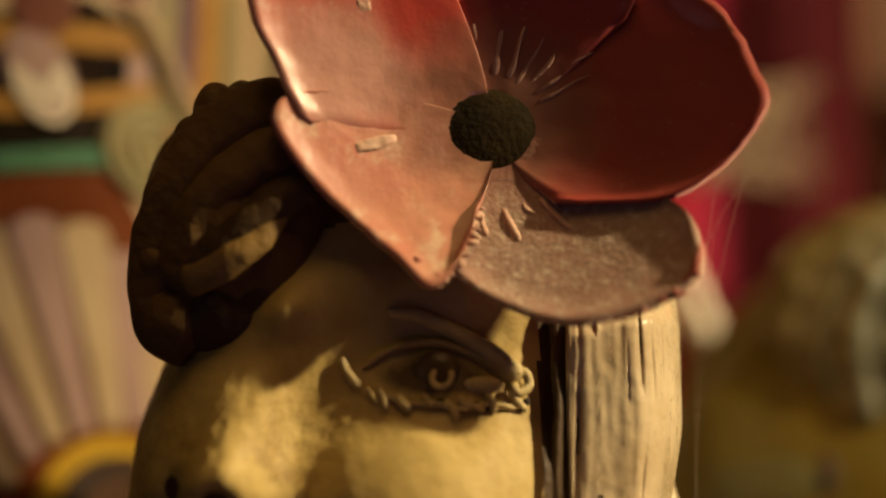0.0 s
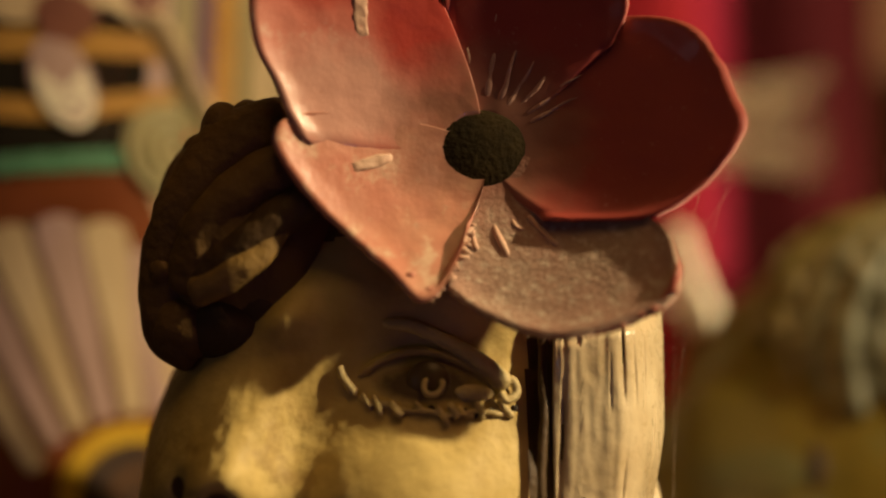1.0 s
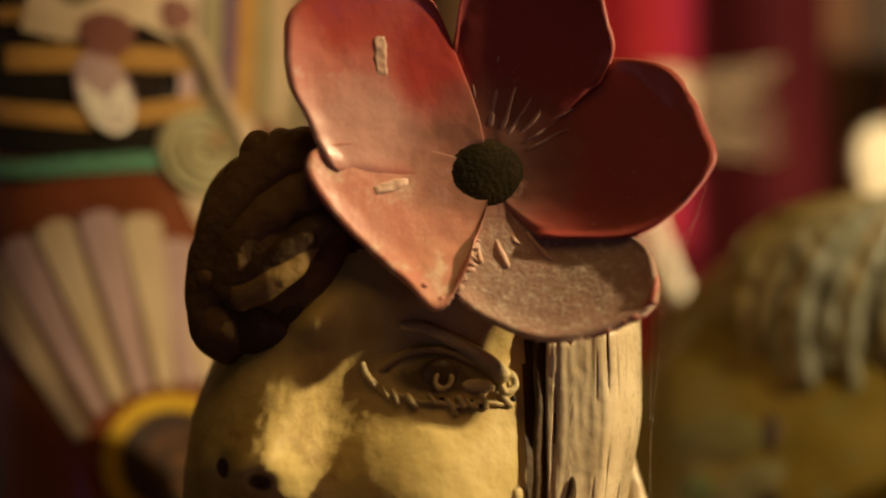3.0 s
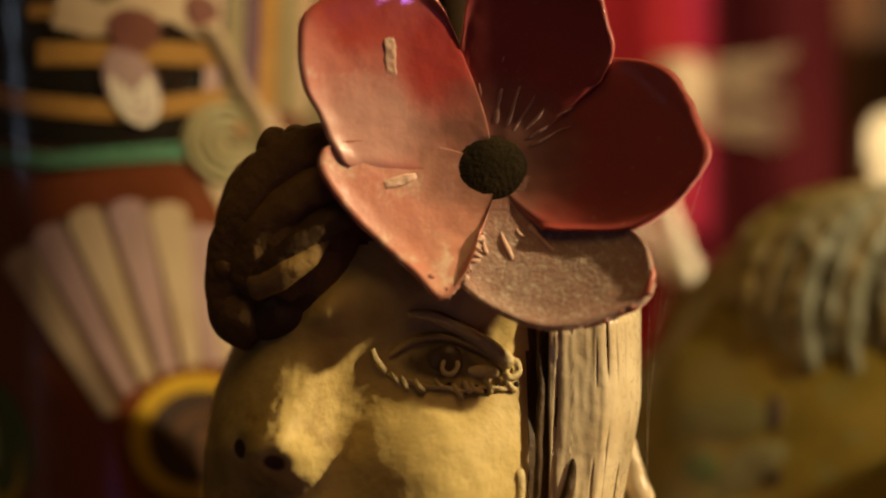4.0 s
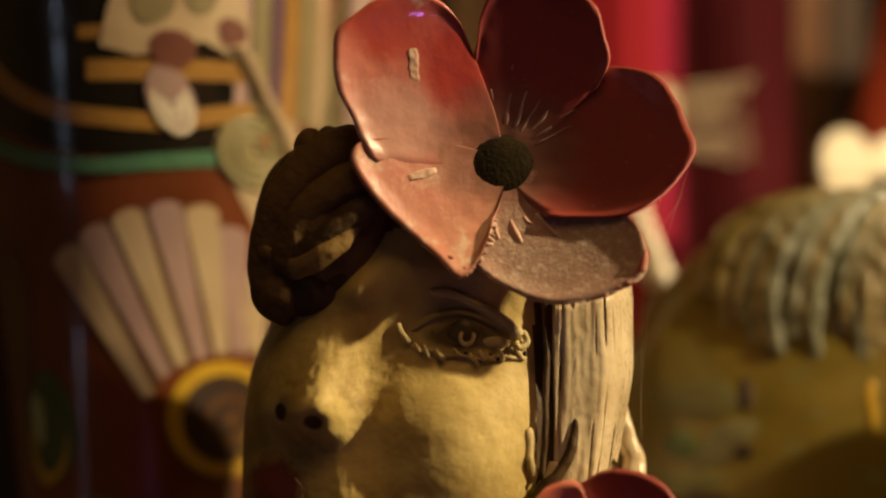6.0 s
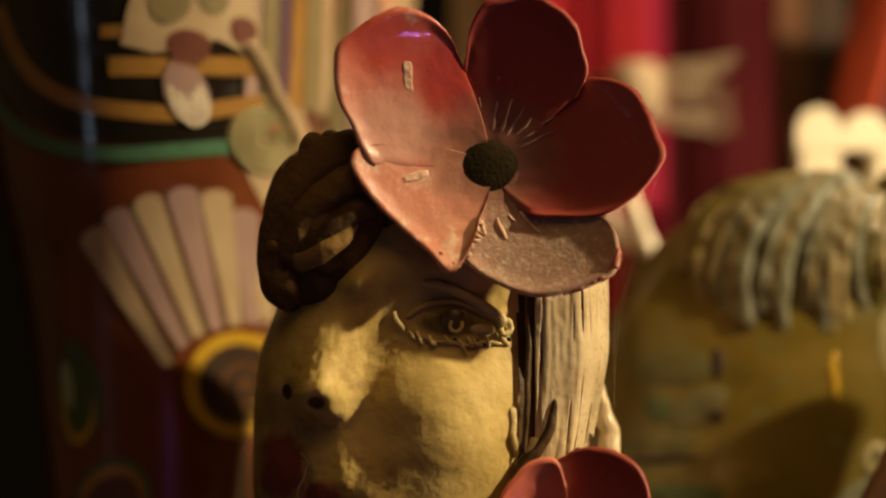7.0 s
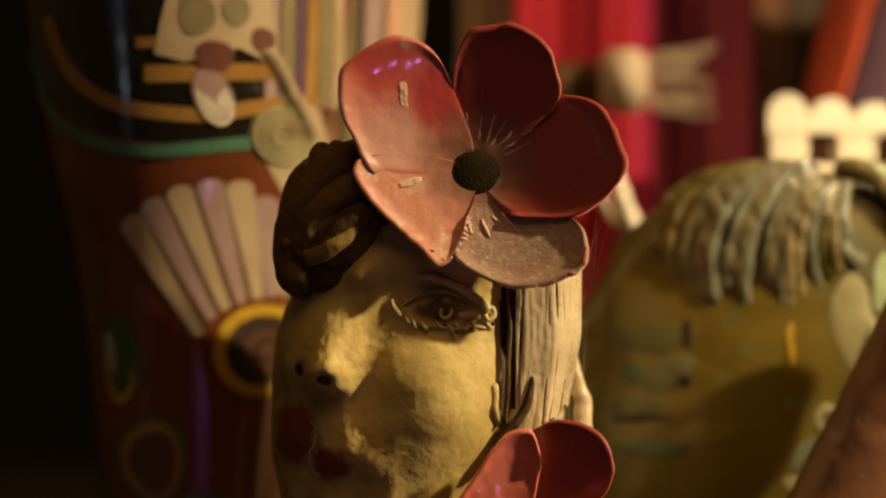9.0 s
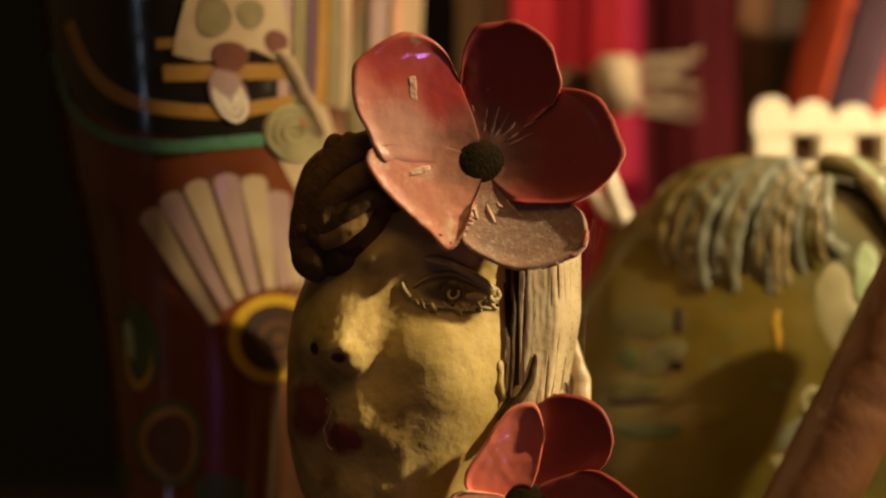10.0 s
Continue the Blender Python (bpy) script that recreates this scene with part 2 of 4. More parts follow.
def smooth_path(points, n):
    """A smooth curve of n places through a few points (Catmull-Rom)."""
    p = [Vector(q) for q in points]
    p = [2 * p[0] - p[1]] + p + [2 * p[-1] - p[-2]]
    out = []
    for i in range(n):
        s = i / (n - 1) * (len(p) - 3)
        k = min(int(s), len(p) - 4)
        t = s - k
        a, b, c, d = p[k:k + 4]
        out.append(0.5 * (2 * b + (c - a) * t + (2 * a - 5 * b + 4 * c - d) * t * t + (3 * b - a - 3 * c + d) * t ** 3))
    return out


def tube(bm, points, radius, n=20, seg=10, mat=0, flat=1.0, rough=0.0, taper=(1.0, 1.0), cap=True):
    """A round or flattened rope along a smooth path, with rounded ends."""
    path = smooth_path(points, n)
    rows = []
    for i, c in enumerate(path):
        d = (path[min(i + 1, n - 1)] - path[max(i - 1, 0)]).normalized()
        side = d.cross(Vector((0, -1, 0)))
        side = side.normalized() if side.length > 0.05 else Vector((1, 0, 0))
        up = side.cross(d).normalized()
        s = i / (n - 1)
        r = radius * (taper[0] + (taper[1] - taper[0]) * s)
        if cap:
            r *= math.sqrt(max(0.02, 1 - (1 - min(s, 1 - s) / 0.08) ** 2)) if min(s, 1 - s) < 0.08 else 1
        row = []
        for k in range(seg):
            a = 2 * math.pi * k / seg
            q = c + r * (math.cos(a) * side + flat * math.sin(a) * up)
            if rough:
                q += rough * noise.noise_vector(q * 260)
            row.append(q)
        rows.append(row)
    vs = grid(bm, rows, True, mat)
    for ring in (vs[0], vs[-1]):
        f = bm.faces.new(ring)
        f.material_index = mat


def lump(bm, centre, radii, seg=20, rings=14, mat=0, rough=0.0, freq=200):
    """A rounded, slightly uneven lump."""
    rows = []
    for j in range(rings + 1):
        b = math.pi * (j / rings - 0.5) * 0.985
        row = []
        for k in range(seg):
            a = 2 * math.pi * k / seg
            d = Vector((math.cos(a) * math.cos(b), math.sin(a) * math.cos(b), math.sin(b)))
            q = Vector(centre) + Vector((d.x * radii[0], d.y * radii[1], d.z * radii[2]))
            if rough:
                q += d * rough * noise.noise(q * freq)
            row.append(q)
        rows.append(row)
    vs = grid(bm, rows, True, mat)
    for ring in (vs[0], vs[-1]):
        bm.faces.new(ring).material_index = mat


def box(bm, lo, hi, bevel=0.0, mat=0):
    made = bmesh.ops.create_cube(bm, size=1.0)["verts"]
    lo, hi = Vector(lo), Vector(hi)
    for v in made:
        v.co = Vector([(lo[i] + hi[i]) / 2 + v.co[i] * (hi[i] - lo[i]) for i in range(3)])
    if bevel:
        edges = list({e for v in made for e in v.link_edges})
        bmesh.ops.bevel(bm, geom=edges, offset=bevel, segments=2, affect="EDGES")


def lathe(bm, profile, x, y, seg=64, mat=0, n=60):
    """A turned body: profile of (z, radius), smoothed."""
    pts = smooth_path([(r, 0, z) for z, r in profile], n)
    rows = [[Vector((x + p.x * math.cos(2 * math.pi * k / seg), y + p.x * math.sin(2 * math.pi * k / seg), p.z))
             for k in range(seg)] for p in pts]
    vs = grid(bm, rows, True, mat)
    for ring in (vs[0], vs[-1]):
        bm.faces.new(ring).material_index = mat


MM = 0.001
EYE_Z = 0.2


def mm(x, y, z):
    """Millimetres about a point 0.2 m over the shelf."""
    return Vector((x * MM, y * MM, EYE_Z + z * MM))


# ---- room and shelf ----
def slab(name, lo, hi, mat, label, bevel=0.002):
    bm = bmesh.new()
    box(bm, lo, hi, bevel)
    return tagged(link(name, bm, mat, smooth=False), label, name.split("_")[0], kind="structure")


slab("floor", (-1.6, -2.0, -0.8), (1.6, 1.1, -0.76), DARK_WOOD, "dark wooden floor of the dim room")
slab("shelf", (-0.75, -0.12, -0.025), (0.75, 1.1, 0.0), DARK_WOOD, "dark wooden shelf fixed to the wall under the ceramics")
slab("wall_back", (-1.6, 1.1, -0.76), (1.6, 1.18, 1.7), WALL, "wall behind the shelf, near black for the unlit room")
slab("wall_left", (-1.68, -2.0, -0.76), (-1.6, 1.18, 1.7), BOUNCE_PLASTER, "unseen plaster wall, pale to bounce warm light")
slab("wall_right", (1.6, -2.0, -0.76), (1.68, 1.18, 1.7), WALL, "side wall, near black for the unlit room")
slab("wall_front", (-1.68, -2.08, -0.76), (1.68, -2.0, 1.7), BOUNCE_PLASTER, "unseen plaster wall behind the viewer, pale to bounce warm light")
slab("ceiling", (-1.68, -2.08, 1.7), (1.68, 1.18, 1.78), BOUNCE_PLASTER, "unseen plaster ceiling, pale to bounce warm light")


# ---- ceramic head ----
def gauss(x, z, cx, cz, sx, sz):
    return np.exp(-0.5 * (((x - cx) / sx) ** 2 + ((z - cz) / sz) ** 2))


HEAD = dict(x=-3.6, y=19.0, z=-30.0, a=39.2, b=35.0, h=64.0, n=2.8)


def head_relief(x, z):
    """Height of the modelled features over the plain head, in millimetres, towards the viewer."""
    out = np.zeros_like(x)
    # nose: a ridge from the brow down to the tip, steep on one side
    ax, az, bx, bz = -18.5, -6.0, -27.0, -25.5
    lx, lz = bx - ax, bz - az
    s = np.clip(((x - ax) * lx + (z - az) * lz) / (lx * lx + lz * lz), -0.25, 1.12)
    d = ((x - ax - s * lx) * -lz + (z - az - s * lz) * lx) / math.hypot(lx, lz)
    over = np.hypot(np.clip(((x - ax) * lx + (z - az) * lz) / (lx * lx + lz * lz) - s, -9, 9) * math.hypot(lx, lz), 0)
    width = np.where(d > 0, 3.4 + 1.9 * s, 8.0)
    out += (0.2 + 5.6 * np.clip(s, 0, 1) ** 0.8) * np.exp(-(d / width) ** 2 - (over / 3.0) ** 2)
    out += 1.8 * gauss(x, z, -29, -26, 4.5, 3.2)
    # brows, eye socket, eyeball
    out += 3.4 * gauss(0.68 * (x + 19) + 0.73 * (z + 2.2), 0.68 * (z + 2.2) - 0.73 * (x + 19), 0.0, 0.0, 3.0, 2.3) + 1.6 * gauss(x, z, 0, 3.0, 12, 3.5)
    out -= 5.4 * gauss(x, z, -4.0, -10.5, 13.5, 6.5)
    out += 2.8 * gauss(x, z, 3.0, -11.5, 6.5, 3.2)
    # cheek, hollow beside it, mouth, chin
    out += 5.6 * gauss(x, z, 3.5, -36.0, 10.0, 14.0)
    out -= 3.0 * gauss(x + 0.25 * (z + 32), z, -15.5, -29.0, 4.6, 10.0)
    out -= 2.4 * gauss(x, z, -13.0, -19.0, 5.0, 4.6)
    out -= 0.17 * np.clip(x + 10.0, 0, 26)
    out += 1.6 * gauss(x, z, -21.0, -44.0, 2.6, 4.0) + 1.4 * gauss(x, z, -15.0, -50.0, 2.6, 5.0)
    out += 2.6 * gauss(x, z, -34.5, -43.5, 6.0, 5.0) + 2.0 * gauss(x, z, -25.5, -49.0, 3.4, 3.2)
    out -= 2.2 * gauss(x, z, -29.5, -47.5, 1.0, 4.0)
    out += 3.0 * gauss(x, z, -25.0, -70.0, 9.0, 6.0)
    out -= 7.0 * gauss(x, z, 16.0, -64.0, 11.0, 13.0)
    # the side of the mouth turns away, and the brow sinks under the hair
    out -= 0.17 * np.clip(-10.0 - x, 0, 24) * np.clip((-27.0 - z) / 7.0, 0, 1)
    out -= 5.0 * gauss(x, z, -26, 15, 8, 8)
    # nostrils
    out -= 2.6 * gauss(x, z, -34.2, -26.3, 1.0, 1.5) + 2.8 * gauss(x, z, -27.4, -28.4, 1.5, 1.3)
    return out


def head_side(z):
    """How far the face reaches out on the nose's side, against the plain head: narrow at the temple, full at the jaw."""
    return np.interp(z, (-85, -66, -44, -28, -17, -7, 8), (1.07, 1.07, 1.04, 1.02, 0.99, 0.915, 0.88))


def head_front(x, z):
    """The depth of the face's surface at a place, in millimetres."""
    g = HEAD
    t = np.clip((z - g["z"]) / g["h"], -0.999, 0.999)
    s = (1 - np.abs(t) ** 2.5) ** 0.4 * (1 - 0.10 * np.clip(-t - 0.3, 0, 1))
    q = np.clip(np.abs((x - g["x"]) / (g["a"] * s * np.where(x < g["x"], head_side(z), 1.0))), 0, 0.999)
    return g["y"] - g["b"] * s * (1 - q ** g["n"]) ** (1 / g["n"]) - head_relief(np.asarray(x, float), np.asarray(z, float))


def build_head():
    g = HEAD
    bm = bmesh.new()
    nt_, np_ = 300, 230
    th = np.linspace(0, 2 * np.pi, nt_, endpoint=False)
    t = np.sin(np.linspace(-np.pi / 2 * 0.985, np.pi / 2 * 0.985, np_))
    T, TH = np.meshgrid(t, th, indexing="ij")
    S = (1 - np.abs(T) ** 2.5) ** 0.4 * (1 - 0.10 * np.clip(-T - 0.3, 0, 1))
    C, N = np.cos(TH), np.sin(TH)
    X = g["x"] + g["a"] * S * np.where(C < 0, head_side(g["z"] + g["h"] * T), 1.0) * np.sign(C) * np.abs(C) ** (2 / g["n"])
    # unseen back, deep low down and shallow above, shapes the key's shadow on the vase
    Y = g["y"] + g["b"] * np.where(N > 0, np.interp(g["z"] + g["h"] * T, (-40, -10, 5, 13), (1.25, 1.0, 0.62, 0.25)), 1.0) * S * np.sign(N) * np.abs(N) ** (2 / g["n"])
    Z = g["z"] + g["h"] * T
    front = np.clip((g["y"] - Y) / g["b"] * 2.2, 0, 1)
    Y = Y - front * head_relief(X, Z)
    rugged = gauss(X, Z, -28, -22, 5, 9) + gauss(X, Z, -8, -19, 14, 3) + gauss(X, Z, -22, -46, 9, 6)
    vs = []
    for i in range(np_):
        row = []
        for k in range(nt_):
            p = Vector((X[i, k], Y[i, k], Z[i, k]))
            w = noise.fractal(p * 0.22, 1.0, 2.0, 4) * 0.30 + (0.04 + 0.38 * rugged[i, k]) * noise.noise(p * 1.0) + 0.32 * rugged[i, k] * noise.noise(p * 0.6)
            p.y -= w * front[i, k]
            row.append(bm.verts.new(mm(*p)))
        vs.append(row)
    for i in range(np_ - 1):
        for k in range(nt_):
            f = bm.faces.new((vs[i][k], vs[i][(k + 1) % nt_], vs[i + 1][(k + 1) % nt_], vs[i + 1][k]))
            x, z, y = X[i, k], Z[i, k], Y[i, k]
            idx = 0
            # index 7 on the front puts the gap's shade into the head's colour
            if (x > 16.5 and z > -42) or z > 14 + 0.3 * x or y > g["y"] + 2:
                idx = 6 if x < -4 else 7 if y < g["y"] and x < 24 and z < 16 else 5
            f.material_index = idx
    for ring in (vs[0], vs[-1]):
        bm.faces.new(ring).material_index = 5

    def on(x, z, lift=0.0):
        return mm(x, float(head_front(x, z)) - lift, z)

    # upper lid: a thick roll ending in a small curl
    tube(bm, [on(-4.5, -2.0, 0.3), on(0, -2.6, 0.9), on(5.5, -5.0, 1.2), on(10.5, -8.2, 1.2), on(14.2, -11.4, 1.0)], 1.45 * MM, 40, 12, 4,
         rough=0.00025, taper=(0.5, 1.15))
    tube(bm, [on(12.6, -10.6, 1.2), on(14.6, -10.3, 1.7), on(15.2, -12.2, 1.6), on(13.7, -13.3, 1.4), on(12.7, -12.0, 1.5)], 0.7 * MM, 24, 8, 4)
    # crease over the eye and the lids' edges
    tube(bm, [on(-8, -9.8, 0.1), on(-3, -6.6, 0.4), on(4, -6.5, 0.5), on(11, -9.8, 0.6), on(14, -12.8, 0.5)], 0.7 * MM, 30, 8, 0, rough=0.0002)
    tube(bm, [on(-10.8, -8.2, 0.4), on(-10.2, -10.2, 0.5), on(-8.2, -12.6, 0.5)], 0.75 * MM, 16, 8, 4, rough=0.0003, taper=(0.7, 1))
    tube(bm, [on(-8.2, -12.8, 0.2), on(-3, -14.4, 0.4), on(4, -15.4, 0.5), on(10, -15.4, 0.5), on(15.5, -15.0, 0.3)], 0.42 * MM, 36, 8, 4,
         rough=0.0008)
    # lower lashes: short clay teeth; dark lumps between them paint the shade of pits
    for i in range(9):
        x = -7.0 + i * 2.5 + 1.0 * math.sin(i * 5.1)
        z = -13.3 + 0.4 * math.sin(i * 2.7) - 1.7 * math.sin(i / 8 * 2.6)
        tube(bm, [on(x - 0.5, z + 1.0, 0.5), on(x + 0.5, z - 0.4, 0.9), on(x + 1.2 + 0.7 * math.sin(i * 3.3), z - 1.5 - 0.6 * math.sin(i * 1.9), 0.3)], (0.36 + 0.12 * (i % 3)) * MM, 10, 7, 4,
             rough=0.0003)
        if i > 2:
            lump(bm, on(x + 1.9, z - 0.4, 0.25), (0.55 * MM, 0.4 * MM, 0.6 * MM), 8, 6, 2)
    # cracked pale edges round the mouth
    tube(bm, [on(-31.5, -39.5, 0.1), on(-29.8, -42, 0.3), on(-30.6, -45, 0.3), on(-31.8, -48.5, 0.3), on(-31.5, -52, 0.2), on(-29.5, -53.8, 0.0)], 0.26 * MM, 60, 7, 4, rough=0.0006)
    # iris, pupil ring and the light wedge of the eyeball
    lump(bm, on(2.4, -10.4, -0.1), (3.2 * MM, 1.3 * MM, 3.0 * MM), 20, 12, 3)
    ring = [on(3.0 + 1.35 * math.cos(a), -11.2 + 1.35 * math.sin(a), 1.4) for a in np.linspace(2.2, 7.0, 8)]
    tube(bm, ring, 0.42 * MM, 24, 8, 4, rough=0.0004)
    lump(bm, on(8.8, -12.3, 0.3), (3.0 * MM, 0.9 * MM, 1.3 * MM), 14, 8, 4)

    # hair falling beside the cheek: a glazed mass combed into uneven strands
    rows, deep = [], []
    for q in np.linspace(0, 1, 120):
        row, drow = [], []
        for u in np.linspace(0, 1, 110):
            end = -43.5 + 5.0 * noise.noise(Vector((u * 5, 3, 0))) + 6 * u * u - (5 if u < 0.25 else 0)
            z = 9 + (end - 9) * q
            sway = 0.3 * noise.noise(Vector((z * 0.07, 1.5, u * 2)))
            x = 20.3 + 17.4 * u + sway - 5.0 * u * max(0, q - 0.55) ** 1.3 * 2
            groove = 0.0
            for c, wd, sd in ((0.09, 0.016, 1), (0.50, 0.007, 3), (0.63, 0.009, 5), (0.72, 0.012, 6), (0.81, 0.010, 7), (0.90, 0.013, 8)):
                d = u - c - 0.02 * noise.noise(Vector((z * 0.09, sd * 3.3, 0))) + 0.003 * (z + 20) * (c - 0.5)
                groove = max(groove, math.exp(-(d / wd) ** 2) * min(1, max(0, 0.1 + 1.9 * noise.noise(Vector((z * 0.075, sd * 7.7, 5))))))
            broad = 0.5 * math.sin(u * 11 + 0.6 * noise.noise(Vector((z * 0.08, 2, 0)))) + 0.45 * noise.noise(Vector((u * 9, z * 0.05, 4)))
            fine = 0.13 * noise.noise(Vector((u * 14, z * 0.12, 2))) + 0.07 * noise.noise(Vector((x, z, 0)) * 0.5)
            y = -6.6 - 3.6 * math.sqrt(max(0, 1 - (u * 1.9 - 0.62) ** 2 / 1.7)) + 15 * max(0, u - 0.55) ** 1.6 * 2
            lift = 1.0 + 0.25 * broad + 1.5 * fine - 1.1 * groove
            y -= lift
            y += 9 * max(0, 1 - q / 0.25)
            if u < 0.02 or q > 0.985:
                y += 7
            row.append(mm(x, y, z))
            drow.append(groove)
        rows.append(row)
        deep.append(drow)
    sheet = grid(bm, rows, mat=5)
    # deepest grooves take the darker hair glaze, adding to their shade
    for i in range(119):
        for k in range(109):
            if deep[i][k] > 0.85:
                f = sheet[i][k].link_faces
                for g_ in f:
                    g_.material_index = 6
    # gap, its shade put into dark glaze, with one thin shiny strand, and the lock that ends under the cheek
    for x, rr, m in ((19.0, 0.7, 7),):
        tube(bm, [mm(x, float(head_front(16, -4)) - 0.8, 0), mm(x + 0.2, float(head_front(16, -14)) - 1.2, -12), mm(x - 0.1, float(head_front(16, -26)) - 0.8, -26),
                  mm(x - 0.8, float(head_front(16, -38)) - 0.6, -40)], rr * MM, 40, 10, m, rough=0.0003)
    tube(bm, [mm(24.8, -10.6, -27), mm(24.3, -11.2, -33), mm(21.5, -11.0, -38.5), mm(17.5, -11.0, -43), mm(15.5, -11, -50)], 1.5 * MM, 30, 10, 7, rough=0.0004, taper=(0.5, 1.2))
    tube(bm, [mm(21.5, -9.5, -36), mm(20, -10, -40), mm(17, -10.5, -43.5)], 1.7 * MM, 20, 10, 5, rough=0.0005)
    tube(bm, [on(15.6, -29, 0.1), on(15.4, -36, 0.3), on(16.6, -40, 0.1)], 0.9 * MM, 24, 10, 4, rough=0.0005)

    # a pale shape of the background, built here as a lock by the neck
    tube(bm, [mm(33, 9, -20), mm(36.5, 9, -29), mm(38.6, 8, -37), mm(37.5, 6, -45), mm(33, 5, -52)], 3.0 * MM, 40, 14, 5, rough=0.0006, taper=(0.7, 1.0))

    # hair on the other side: a coiled bun with a looped lock
    lump(bm, mm(-25.5, 0.5, 11.5), (15.2 * MM, 16.4 * MM, 19.4 * MM), 80, 60, 6, 0.0008, 130)
    tube(bm, [mm(-16, -9.8, 28), mm(-26, -10.4, 25), mm(-33.0, -8.8, 16.5), mm(-36.4, -6.0, 6.5), mm(-35.5, -5.0, -2), mm(-31, -5, -5)], 5.2 * MM, 70, 22, 6, rough=0.0005)
    tube(bm, [mm(-15, -12.4, 22), mm(-24, -12.8, 18.0), mm(-30, -11.4, 11), mm(-32.5, -8.6, 2)], 4.9 * MM, 60, 20, 6, rough=0.0005, taper=(0.9, 1.0))
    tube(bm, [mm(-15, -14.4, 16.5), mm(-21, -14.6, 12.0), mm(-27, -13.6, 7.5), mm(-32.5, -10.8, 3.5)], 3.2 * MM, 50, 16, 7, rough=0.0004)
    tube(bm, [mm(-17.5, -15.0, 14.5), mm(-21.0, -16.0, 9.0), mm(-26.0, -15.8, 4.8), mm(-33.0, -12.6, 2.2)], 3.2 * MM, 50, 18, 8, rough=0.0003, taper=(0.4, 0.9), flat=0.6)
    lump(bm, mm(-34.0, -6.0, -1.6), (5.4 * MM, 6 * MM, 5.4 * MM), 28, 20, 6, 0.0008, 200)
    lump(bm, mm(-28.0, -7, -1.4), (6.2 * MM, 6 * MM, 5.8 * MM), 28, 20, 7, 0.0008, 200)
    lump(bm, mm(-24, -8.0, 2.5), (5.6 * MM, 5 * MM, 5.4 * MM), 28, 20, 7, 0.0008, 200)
    for x, z, r in ((-28.8, 28.0, 3.4), (-25.0, 28.6, 3.2), (-32.0, 23.6, 2.8), (-35.0, 18.5, 2.6), (-21.0, 29.0, 3.2), (-37.0, 12.5, 2.6), (-37.4, 6.0, 2.6)):
        lump(bm, mm(x, -8, z), (r * MM, r * 1.6 * MM, r * 1.1 * MM), 20, 16, 6, 0.0005, 250)
    # neck and shoulders down to the shelf
    rows = []
    for j in range(40):
        s = j / 39
        z = -62 - 138 * s
        r = 19 + 4 * math.cos(s * 5) + 30 * max(0, s - 0.32) ** 0.7
        rows.append([mm(-4 + r * 1.25 * math.cos(a), 22 + r * 0.8 * math.sin(a), z) for a in np.linspace(0, 2 * np.pi, 48, endpoint=False)])
    ringed = grid(bm, rows, True, 0)
    bm.faces.new(ringed[-1]), bm.faces.new(ringed[0])
    ob = link("ceramic_bust", bm, [CLAY, LIP, PIT_SHADE, EYE, CLAY_RIDGE, HAIR, BUN, DARK_HAIR_AND_SHADE, BUN_PALE])
    return tagged(ob, "hand-modelled ochre clay head with glazed brown hair", "statue")


build_head()


